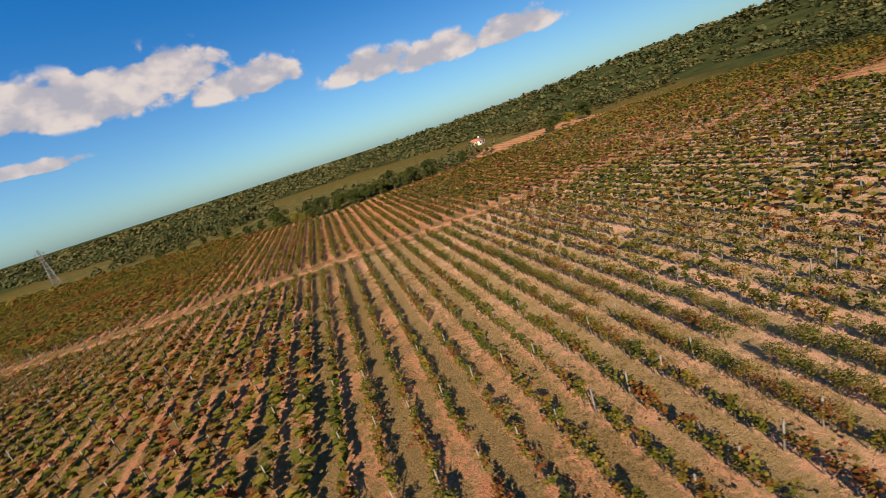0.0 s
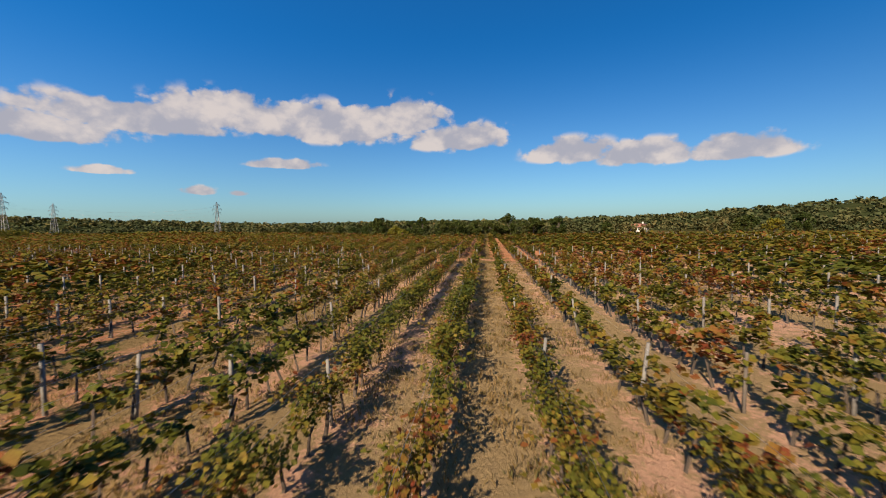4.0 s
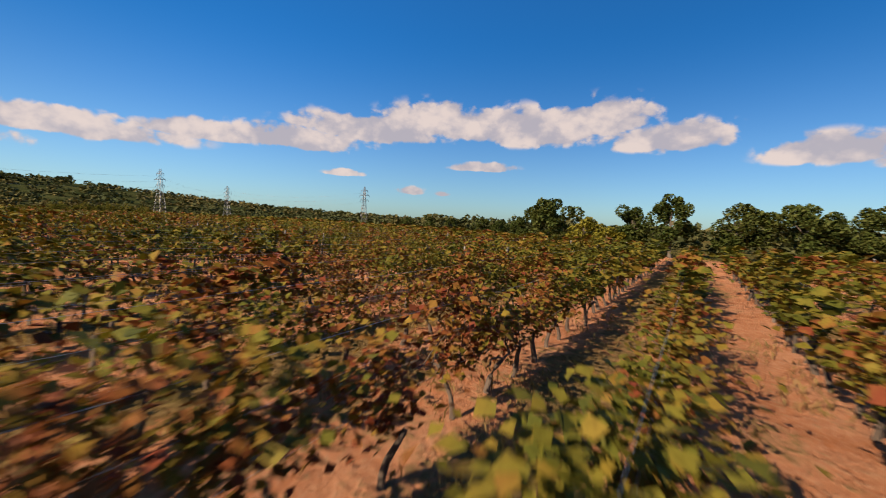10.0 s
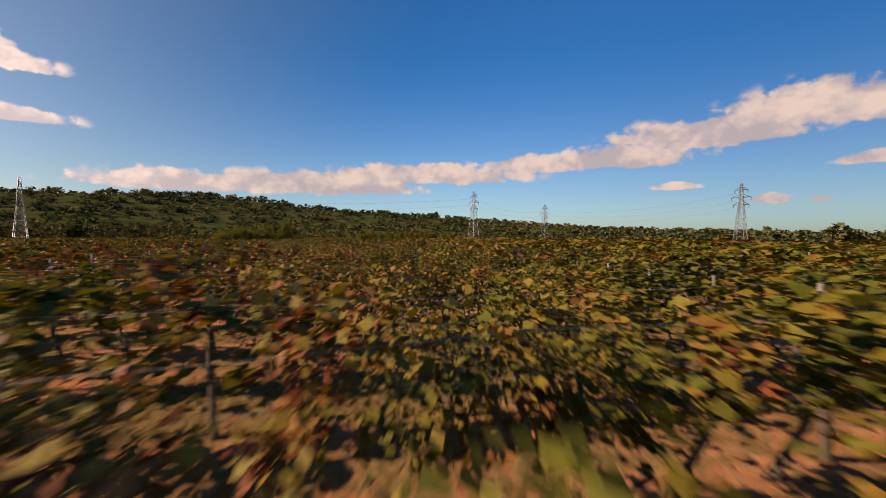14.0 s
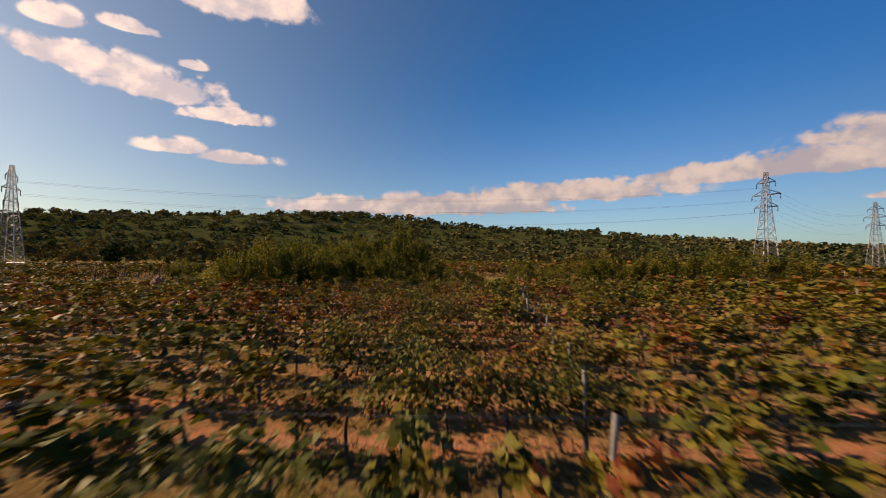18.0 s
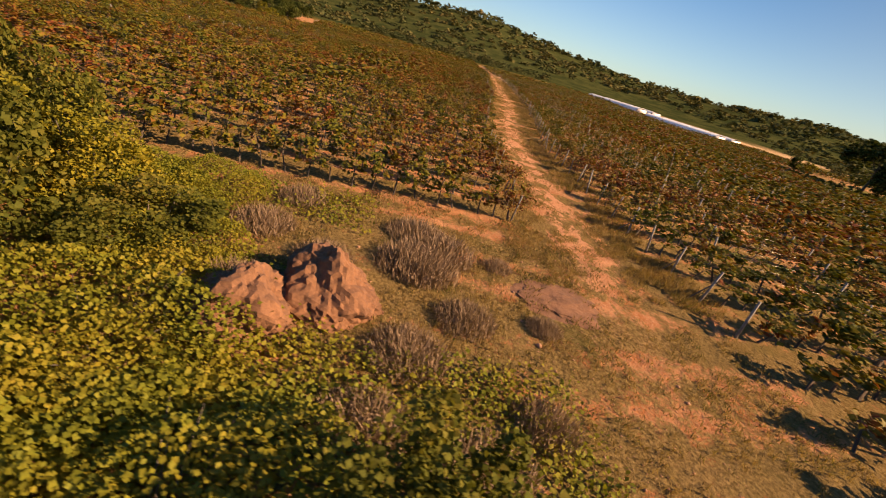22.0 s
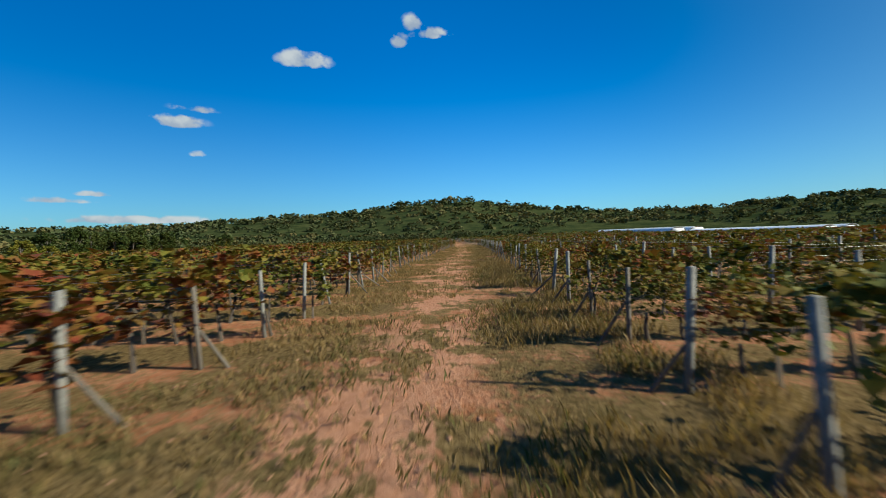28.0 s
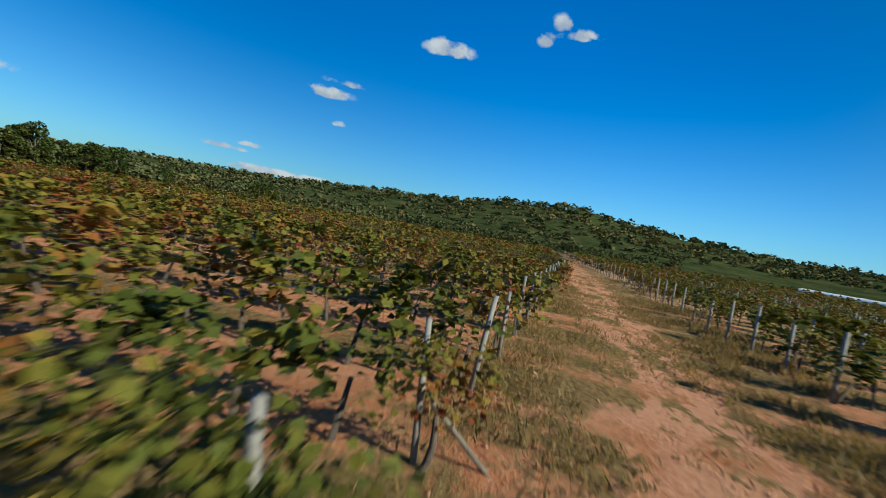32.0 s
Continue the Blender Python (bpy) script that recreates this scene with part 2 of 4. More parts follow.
def plain_material(name, a, b, scale, rough=0.85, bump=0.3, metal=0.0, stretch=(1, 1, 1)):
    m, n = material(name)
    at = n.add("ShaderNodeMapping", {"Vector": n.add("ShaderNodeTexCoord").outputs["Object"], "Scale": stretch}).outputs[0]
    one, two = n.noise(at, scale, 4.0), n.noise(at, scale * 7.0, 5.0, 0.65)
    f = n.ramp(n.math("ADD", n.math("MULTIPLY", one, 0.6), n.math("MULTIPLY", two, 0.4)), 0.3, 0.7)
    rnd = n.add("ShaderNodeObjectInfo").outputs["Random"]
    col = n.mix(f, (*a, 1), (*b, 1))
    col = n.mix(n.math("MULTIPLY", rnd, 0.25), col, (0.1, 0.09, 0.08, 1))
    bmp = n.add("ShaderNodeBump", {"Strength": bump, "Distance": 0.02, "Height": two})
    p = n.add("ShaderNodeBsdfPrincipled", {"Base Color": col, "Roughness": rough, "Metallic": metal, "Normal": bmp.outputs[0]})
    finish(n, p.outputs[0])
    return m


mat_bark = plain_material("vine_bark", (0.05, 0.035, 0.025), (0.12, 0.085, 0.06), 12.0, 0.95, 0.8, 0.0, (1, 1, 0.2))
mat_trunk = plain_material("tree_bark", (0.06, 0.05, 0.04), (0.14, 0.115, 0.09), 5.0, 0.95, 0.8, 0.0, (1, 1, 0.2))
mat_concrete = plain_material("post_concrete", (0.14, 0.13, 0.12), (0.28, 0.265, 0.24), 6.0, 0.9, 0.4)
mat_post_wood = plain_material("post_wood", (0.1, 0.08, 0.066), (0.2, 0.17, 0.14), 9.0, 0.9, 0.6, 0.0, (1, 1, 0.15))
mat_steel = plain_material("galvanised_steel", (0.2, 0.205, 0.21), (0.3, 0.305, 0.31), 3.0, 0.5, 0.1, 0.7)
mat_wire = plain_material("trellis_wire", (0.45, 0.44, 0.42), (0.6, 0.58, 0.55), 3.0, 0.4, 0.05, 0.8)
mat_film = plain_material("greenhouse_film", (0.7, 0.71, 0.72), (0.85, 0.85, 0.86), 0.6, 0.4, 0.1)
mat_wall = plain_material("plaster", (0.62, 0.58, 0.52), (0.75, 0.71, 0.65), 0.8, 0.9, 0.2)
mat_roof = plain_material("roof_tiles", (0.3, 0.1, 0.06), (0.45, 0.17, 0.1), 1.2, 0.85, 0.4)
mat_glass = plain_material("window_glass", (0.03, 0.04, 0.05), (0.05, 0.06, 0.07), 0.5, 0.1, 0.0)
mat_clod = plain_material("red_earth", (0.11, 0.048, 0.024), (0.25, 0.11, 0.055), 2.2, 0.95, 0.9)
mat_stone = plain_material("dry_clods", (0.3, 0.135, 0.07), (0.46, 0.26, 0.165), 9.0, 0.95, 0.5)


# ---------------------------------------------------------------- the plan
SPACING, PHASE = 2.3, 8.7
# height of the skyline, every ten degrees of azimuth, on a ring round the middle of the field
MIDDLE = (-75.0, 105.0)
SKYLINE = (64, 51, 44, 38, 34, 26, 19, 16, 13, 14, 13, 10, 14, 18, 23, 32, 42, 50, 58, 66, 69, 62, 57, 52, 34, 20, 30, 46, 52, 36, 34, 47, 38, 37, 53, 67)
RISE = 1.5


def row_at(x):
    return PHASE + SPACING * round((x - PHASE) / SPACING)


# the lane through the vineyard: x along it, y of the last vines south of it and of the first ones north of it
LANE = ((-210, 104.2, 113.5), (-160, 100.2, 107.9), (-145, 99.7, 106.0), (-131, 98.8, 105.0), (-88, 89.6, 96.8), (-57, 84.9, 92.5), (-36, 81.3, 88.8), (8.7, 75.0, 81.2), (40, 73.4, 78.0), (100, 69.8, 73.8), (190, 61.5, 65.5))
# the northern end of the field
FAR_END = ((-180, 262), (-97, 213), (-45, 186), (-20, 161), (0, 147), (43, 156), (92, 162), (130, 164), (190, 150))

# its southern end in the west
SOUTH_END = ((-200, 68), (-189, 56), (-174, 34), (-160, -5), (-148, -12), (-127, 4), (-97, 13), (-69, 10), (-42, 10), (-38, -50))


def south_edge(x):
    return np.interp(x, [p[0] for p in LANE], [p[1] for p in LANE])


def north_edge(x):
    return np.interp(x, [p[0] for p in LANE], [p[2] for p in LANE])


def lane_middle(x):
    return (south_edge(x) + north_edge(x)) / 2


def far_end(x):
    return np.interp(x, [p[0] for p in FAR_END], [p[1] for p in FAR_END])


# name, first and last row across x, row spacing, vine spacing, share of missing vines
BLOCKS = (("south", row_at(-62), 100, SPACING, 0.95, 0.06),
          ("west", row_at(-200), row_at(-62) - 1, SPACING, 0.95, 0.03),
          ("upper", row_at(-62), 62, SPACING, 0.95, 0.05),
          ("north", row_at(-160), row_at(-62) - 1, SPACING, 0.95, 0.05),
          ("east", 63.5, 184, SPACING, 1.5, 0.08),
          ("outer", row_at(-262), -188, SPACING, 1.15, 0.1))


def reach_of(name, x):
    """From where to where a row runs along y."""
    if name in ("south", "west"):
        return (-9.0 if x > 14 else np.interp(x, [p[0] for p in SOUTH_END], [p[1] for p in SOUTH_END])), south_edge(x)
    if name == "outer":
        return 118.0, 235.0
    return north_edge(x), far_end(x)


# tracks, headlands and thickets without vines: x and y ranges
CLEAR = ((-190, -152.4, 100.0, 147.0), (-190, -160.0, 147.0, 200.0))
HERO_VINES = 300
TREES = (("wide", -20.5, 166, 0.95), ("oak", -9, 160, 0.75), ("ash", -5, 158, 0.72), ("oak", 1, 159, 0.8), ("wide", 6, 158, 0.8), ("oak", 11, 161, 0.7), ("wide", 16, 160, 0.85), ("oak", 22, 162, 0.9), ("wide", 29, 160, 0.95),
         ("oak", 37, 163, 0.85), ("gold", -14.5, 160, 0.9), ("gold", -11.5, 158, 0.75), ("oak", -28, 174, 0.55), ("wide", -34, 180, 0.5), ("oak", -44, 192, 0.6), ("ash", -54, 196, 0.5), ("oak", -64, 202, 0.55),
         ("wide", -74, 206, 0.55), ("oak", -91, -1, 2.1), ("wide", -79, 1, 1.9), ("wide", -121, -14, 1.3), ("oak", -150, -72, 0.8), ("wide", -138, -74, 0.9), ("gold", -58, -4, 0.9), ("oak", -52, -6, 0.6), ("oak", -176, 22, 1.0), ("wide", -170, 8, 1.1), ("oak", -182, 36, 0.85), ("oak", -193, 50, 1.0), ("wide", -205, 74, 0.9),
         ("oak", -196, 20, 0.8), ("oak", -182, -30, 0.7), ("gold", 108, 176, 1.3), ("wide", 96, 170, 0.9), ("oak", 120, 180, 0.9), ("oak", 52, 166, 0.65))
# thickets: x, y, width, height
THICKETS = ((-156.8, 123.2, 4.2, 3.8), (-156.6, 126.4, 4.4, 5.3), (-160.0, 119.0, 4.4, 1.7), (-161.5, 122.5, 5.4, 4.2), (-160.4, 126.5, 5.6, 5.0), (-159.0, 130.5, 5.0, 4.3), (-163.5, 126.2, 5.8, 5.3),
            (-160.4, 135.0, 5.0, 4.1), (-162.5, 131.0, 5.4, 5.0), (-166.2, 136.0, 6.2, 7.1), (-169.0, 137.0, 5.6, 6.4), (-167.5, 131.0, 5.8, 6.0), (-171.0, 131.5, 5.6, 5.6), (-169.5, 126.0, 5.6, 5.3), (-166.0, 121.0, 5.2, 3.9),
            (-172.0, 121.0, 5.0, 3.9), (-174.0, 126.0, 5.4, 5.2), (-163.4, 139.4, 4.4, 3.6), (-158.4, 127.4, 4.0, 3.6), (-176.0, 132.0, 5.4, 5.2), (-168.0, 112.0, 4.2, 3.0), (-172.0, 109.0, 4.0, 2.8),
            (-167.0, 157.0, 6.5, 4.2), (-167.0, 163.0, 6.5, 4.4), (-168.0, 169.5, 7.0, 4.8), (-171.0, 176.0, 7.0, 4.8), (-174.0, 183.0, 7.0, 4.4), (-174.0, 168.0, 5.5, 3.4), (-172.0, 161.0, 5.0, 3.0))
# smaller plants of the headland, in their own plan
SHRUBS = (("amber", -97.6, 104.6, 0.95), ("amber", -98.6, 106.4, 0.9), ("amber", -96.8, 106.6, 0.75), ("amber", -97.2, 102.6, 0.8), ("grey", -100.4, 110.8, 0.8), ("grey", -101.5, 114, 0.8), ("grey", -103, 123, 1.0), ("grey", -101.0, 103.0, 0.8), ("grey", -97.0, 103.2, 0.7), ("grey", -95.6, 107.0, 0.7),
          ("grey", -112, 127, 1.1), ("grey", -106, 119, 0.7), ("grey", -111, 117, 0.8), ("bram", -101.9, 99.9, 0.9), ("bram", -105.0, 97.8, 1.0), ("bram", -108.5, 97, 1.1), ("dead", -109, 93.8, 1.2), ("bram", -112, 99.5, 1.1), ("bram", -112.5, 95, 1.0),
          ("dead", -105.5, 94.6, 1.0), ("dead", -103.6, 94.4, 1.0), ("dead", -102.9, 96.0, 0.9), ("bram", -96.6, 102.4, 0.8), ("bram", -95.4, 100.8, 0.6), ("bram", -97.4, 101.2, 0.6), ("bram", -99.0, 100.0, 0.55), ("bram", -115, 97, 1.1), ("bram", -104.5, 101.5, 1.0), ("bram", -108, 101.2, 1.0), ("bram", -106, 104, 0.8), ("bram", -111, 103.8, 1.0),
          ("dead", -96.9, 94.6, 1.2), ("dead", -97.8, 95.3, 1.1), ("dead", -96.0, 95.2, 1.0), ("dead", -99.9, 98.7, 0.8), ("dead", -98.4, 97.3, 0.8), ("dead", -98, 95, 0.7), ("dead", -95.2, 98.4, 0.8), ("dead", -97, 93, 0.5), ("dead", -99.8, 94.2, 0.8), ("dead", -101.2, 95.4, 0.9), ("dead", -97.2, 98.9, 0.9), ("dead", -102.4, 93.2, 0.7), ("dead", -99.6, 92.4, 0.5), ("dead", -98.0, 95.0, 1.00))
WOODS = ((-110, -30, 222, 290, 130, 6.0, 1.3, 60), (-15, 70, 172, 205, 130, 4.6, 1.0, 60), (100, 200, 196, 262, 150, 5.5, 1.2, 55), (-4, 60, 164, 172, 60, 3.8, 0.9, 60),
         (192, 236, -10, 150, 170, 6.0, 1.2, 50), (-210, -110, -112, -82, 90, 4.5, 1.0, 50), (-110, 0, -104, -72, 90, 4.5, 1.0, 50), (-296, -264, 40, 240, 120, 6.0, 1.3, 50), (-262, -208, 34, 92, 80, 7.5, 1.3, 60), (-128, -66, -4, 5, 70, 2.3, 0.6, 36), (-166, -134, -32, -20, 40, 2.4, 0.6, 36), (-206, -186, 30, 48, 30, 3.6, 0.8, 40))
HILL_TREES = 12000
PYLON_H, PYLON_TURN = 11.0, 20.0
PYLONS = ((-189.0, 69.0, 1.6), (-213.0, 207.0, 1.95), (-243.0, 258.0, 1.75), (-147.0, 270.0, 1.75))
# x and y ranges, number, height
WEEDS = ((-180, -154.0, 113.5, 160, 8500, 0.45), (-174, -163, 108, 119, 1400, 0.3))
GREENHOUSE_SIZE = (46.0, 9.0, 2.4)
GREENHOUSES = ((46, -31, 15.4), (98, -17, 15.4), (49, -42, 15.4), (101, -28, 15.4))
HOUSES = ((86, 234, 20, 7, 5, 2.4, "small pale house with a tiled roof behind the fields"), (-116, -84, 10, 9, 6, 3.2, "low house with a red tiled roof among trees"), (-134, -88, 30, 7, 5, 2.6, "small white shed beside the trees"))
HEAPS = ((-162.2, 115.7, 2.3, 1.25, "heap of dug red earth beside the brambles"), (-161.0, 114.1, 2.5, 1.4, "second heap of red earth overgrown at its back"), (-159.1, 106.8, 2.6, 0.16, "flat mound of bare red earth on the headland"))
# the bare wheel track on the lane: x and y along it
TRACK = ((-175, 107.0), (-160, 104.6), (-145, 103.0), (-131, 102.0), (-88, 93.3), (-57, 88.9), (-36, 85.2), (45, 75.2))
# x and y ranges of grassy ground, tufts, height, blades in a tuft and their width; along the lane y counts from its middle
LANE_GRASS = ((-158, -110, -4.2, 4.2, 15000, 0.15, 4, 0.014), (-110, -60, -4.2, 4.2, 15000, 0.15, 4, 0.014), (-60, -6, -4.2, 4.2, 14000, 0.15, 4, 0.014), (-158, -6, -4.8, -1.6, 17000, 0.27, 5, 0.012))
GRASS = ((-172, -152, 100.0, 120.0, 11000, 0.14, 5, 0.014), (2, 18, 16, 76, 14000, 0.16, 4, 0.02), (-20, 14, 74.5, 120, 7000, 0.18, 4, 0.02), (-90, -8, 112, 146, 6000, 0.2, 4, 0.02), (-152, -90, 134, 148, 5000, 0.2, 4, 0.02))
# clods and stones: x and y ranges, count, size; y from the middle of the lane
CLODS = ((-158, -110, -3.6, 3.6, 4000, 0.012), (-110, -20, -3.6, 3.6, 7000, 0.012), (-170, -154, 0.0, 10.0, 3000, 0.014))
FIELD = (-300.0, 185.0, -75.0, 235.0)

# ---------------------------------------------------------------- tools for building
rng = np.random.default_rng(7)


def fast_mesh(name, verts, faces, mats, index=None, smooth=False):
    """A mesh from arrays; faces is (n, 3) or (n, 4)."""
    verts, faces = np.asarray(verts, np.float32), np.asarray(faces, np.int32)
    me = bpy.data.meshes.new(name)
    me.vertices.add(len(verts))
    me.vertices.foreach_set("co", verts.ravel())
    k = faces.shape[1]
    me.loops.add(faces.size)
    me.loops.foreach_set("vertex_index", faces.ravel())
    me.polygons.add(len(faces))
    me.polygons.foreach_set("loop_start", np.arange(0, faces.size, k, dtype=np.int32))
    for m in mats if isinstance(mats, (list, tuple)) else [mats]:
        me.materials.append(m)
    if index is not None:
        me.polygons.foreach_set("material_index", np.asarray(index, np.int32))
    if smooth:
        me.polygons.foreach_set("use_smooth", np.ones(len(faces), bool))
    me.update(calc_edges=True)
    return me


def join(chunks):
    """Several (verts, faces) into one."""
    vs, fs, at = [], [], 0
    for v, f in chunks:
        vs.append(v)
        fs.append(np.asarray(f) + at)
        at += len(v)
    return np.concatenate(vs), np.concatenate(fs)


def leaves(centres, size, r, flat=0.5, droop=0.0, slim=0.85):
    """Folded kite-shaped leaves, one quad each, at the centres."""
    n = len(centres)
    size = np.broadcast_to(size, n) * r.uniform(0.7, 1.25, n)
    a = r.uniform(0, 2 * np.pi, n)
    along = np.stack([np.cos(a), np.sin(a), r.normal(-droop, 0.5, n)], 1)
    along /= np.linalg.norm(along, axis=1)[:, None]
    up = np.stack([r.normal(0, 1 - flat, n), r.normal(0, 1 - flat, n), np.ones(n)], 1)
    side = np.cross(along, up)
    side /= np.linalg.norm(side, axis=1)[:, None] + 1e-9
    nor = np.cross(side, along)
    s = size[:, None]
    v = np.empty((n, 4, 3))
    v[:, 0] = centres - along * s * 0.5
    v[:, 1] = centres + side * s * 0.5 * slim + nor * s * 0.16 - along * s * 0.06
    v[:, 2] = centres + along * s * 0.5
    v[:, 3] = centres - side * s * 0.5 * slim + nor * s * 0.16 - along * s * 0.06
    return v.reshape(-1, 3), np.arange(n * 4).reshape(n, 4)


def tube(points, radii, sides=6):
    """A tapered tube of quads along points, closed at its tip."""
    points, radii = np.asarray(points, float), np.asarray(radii, float)
    n = len(points)
    d = np.gradient(points, axis=0)
    d /= np.linalg.norm(d, axis=1)[:, None] + 1e-9
    ref = np.where(np.abs(d[:, 2:3]) > 0.9, [[1.0, 0, 0]], [[0, 0, 1.0]])
    u = np.cross(d, ref)
    u /= np.linalg.norm(u, axis=1)[:, None] + 1e-9
    w = np.cross(d, u)
    a = np.arange(sides) * 2 * np.pi / sides
    ring = points[:, None] + radii[:, None, None] * (np.cos(a)[None, :, None] * u[:, None] + np.sin(a)[None, :, None] * w[:, None])
    v = ring.reshape(-1, 3)
    f = [[i * sides + j, i * sides + (j + 1) % sides, (i + 1) * sides + (j + 1) % sides, (i + 1) * sides + j] for i in range(n - 1) for j in range(sides)]
    for end in (0, n - 1):
        for j in range(0, sides - 2, 2):
            f.append([end * sides, end * sides + j + 1, end * sides + j + 2, end * sides + (j + 3) % sides])
    return v, np.array(f)


def box(x0, x1, y0, y1, z0, z1, taper=1.0):
    cx, cy = (x0 + x1) / 2, (y0 + y1) / 2
    v = [(x, y, z0) for x, y in ((x0, y0), (x1, y0), (x1, y1), (x0, y1))]
    v += [(cx + (x - cx) * taper, cy + (y - cy) * taper, z1) for x, y in ((x0, y0), (x1, y0), (x1, y1), (x0, y1))]
    f = [(0, 3, 2, 1), (4, 5, 6, 7), (0, 1, 5, 4), (1, 2, 6, 5), (2, 3, 7, 6), (3, 0, 4, 7)]
    return np.array(v, float), np.array(f)


def part(name, chunk, mat, parent=None, label="", smooth=False):
    """One mesh object under a thing or a part."""
    ob = new(name, chunk if isinstance(chunk, bpy.types.Mesh) else fast_mesh(name, chunk[0], chunk[1], mat, smooth=smooth))
    ob.parent = parent
    return tagged(ob, label)


def thing(name, label, category, group="", kind="", data=None, at=None):
    ob = new(name, data)
    if at is not None:
        ob.matrix_basis = at
    return tagged(ob, label, category, group, kind)


def wave(x, y, s, seed=0.0):
    """A cheap smooth noise on arrays, about -1 to 1."""
    x, y = x / s + seed * 1.7, y / s - seed * 2.3
    return (np.sin(1.7 * x + 0.9 * np.sin(1.3 * y + seed)) + np.sin(2.1 * y + 1.1 * np.sin(0.9 * x - seed)) + np.sin(1.3 * (x + y) + 0.7 * np.sin(2.3 * x))) / 3.0


# ---------------------------------------------------------------- the ground
PATH_XY = np.array([m.translation[:2] for _, m in PATH])


def path_distance(x, y):
    d = np.full(np.shape(x), 1e9)
    for px, py in PATH_XY:
        d = np.minimum(d, np.hypot(x - px, y - py))
    return d


def skyline(x, y):
    """Wooded hills: they climb from the edge of the fields to the skyline."""
    dx, dy = x - MIDDLE[0], y - MIDDLE[1]
    d, a = np.hypot(dx, dy), np.degrees(np.arctan2(dy, dx)) % 360.0
    top = np.interp(a, np.arange(0, 361, 10), SKYLINE + SKYLINE[:1])
    climb = np.clip((d - 300.0) / 420.0, 0, 1)
    climb = climb * climb * (3 - 2 * climb)
    fall = 1.0 - np.clip((d - 900.0) / 700.0, 0, 1)
    rough = 1.0 + 0.1 * wave(x, y, 95.0, 1.0) + 0.05 * wave(x, y, 31.0, 2.0)
    return np.maximum(top - 8.0, 1.0) * climb * fall * rough


def in_field(x, y):
    """1 within the flat vineyard, 0 well outside it."""
    fx = np.clip((np.maximum(FIELD[0] - x, x - FIELD[1])) / 60.0, 0, 1)
    fy = np.clip((np.maximum(FIELD[2] - y, y - FIELD[3])) / 60.0, 0, 1)
    return 1.0 - np.clip(np.hypot(fx, fy), 0, 1)


def ground_z(x, y):
    x, y = np.asarray(x, float), np.asarray(y, float)
    z = np.zeros(np.broadcast(x, y).shape)
    z = z + skyline(x, y)
    z = z + RISE * np.clip((x - 36.0) / 70.0, 0, 1.6) ** 1.5 * np.clip((90.0 - y) / 70.0, 0, 1) * np.clip((180.0 - x) / 60.0, 0.45, 1)
    near = 0.05 * wave(x, y, 3.1) + 0.03 * wave(x, y, 0.9, 2.0)
    return z + near * in_field(x, y)


def spread(lo, hi, fine_lo, fine_hi, step, grow=1.18):
    a = list(np.arange(fine_lo, fine_hi + step / 2, step))
    s, p = step, a[-1]
    while p < hi:
        s *= grow
        p += s
        a.append(p)
    s, p, b = step, a[0], []
    while p > lo:
        s *= grow
        p -= s
        b.append(p)
    return np.array(b[::-1] + a)


def make_ground():
    xs = spread(-4300, 4300, -182, 30, 1.0, 1.12)
    ys = spread(-4300, 4300, 0, 150, 1.0, 1.12)
    X, Y = np.meshgrid(xs, ys)
    V = np.stack([X, Y, ground_z(X, Y)], -1).reshape(-1, 3)
    n, m = len(ys), len(xs)
    i = (np.arange(n - 1)[:, None] * m + np.arange(m - 1)[None]).ravel()
    F = np.stack([i, i + 1, i + m + 1, i + m], 1)
    return fast_mesh("ground", V, F, mat_ground, smooth=True)


# red earth, dry grass strips and dusty tracks
mat_ground, n = material("vineyard_earth")
geo = n.add("ShaderNodeNewGeometry")
pos = geo.outputs["Position"]
big, mid_, small = n.noise(pos, 0.12, 4.0), n.noise(pos, 0.9, 5.0, 0.62), n.noise(pos, 9.0, 6.0, 0.7)
grain = n.noise(pos, 60.0, 3.0, 0.7)
soil = n.mix(n.ramp(mid_, 0.3, 0.7), (0.43, 0.165, 0.073, 1), (0.58, 0.285, 0.155, 1))
soil = n.mix(n.ramp(small, 0.42, 0.75, 0.0, 0.6), soil, (0.66, 0.41, 0.265, 1))
grass = n.mix(n.ramp(small, 0.3, 0.7), (0.12, 0.08, 0.03, 1), (0.33, 0.225, 0.1, 1))
grass = n.mix(n.ramp(n.noise(pos, 0.5, 4.0), 0.54, 0.74, 0.0, 0.6), grass, (0.11, 0.1, 0.034, 1))
sxyz = n.add("ShaderNodeSeparateXYZ", {0: pos})
# tilled earth along the rows, every second alley left to grass
alley = n.math("SINE", n.math("MULTIPLY", n.math("SUBTRACT", sxyz.outputs[0], PHASE), math.pi / SPACING))
row = n.math("COSINE", n.math("MULTIPLY", n.math("SUBTRACT", sxyz.outputs[0], PHASE), 2 * math.pi / SPACING))
clump = n.noise(pos, 2.6, 5.0, 0.7)
amount = n.math("ADD", n.math("MULTIPLY", big, 0.36), n.math("ADD", n.math("MULTIPLY", mid_, 0.36), n.math("ADD", n.math("MULTIPLY", small, 0.32), n.math("MULTIPLY", clump, 0.36))))
amount = n.math("ADD", amount, n.math("SUBTRACT", n.math("MULTIPLY", alley, 0.07), n.math("MULTIPLY", row, 0.06)))
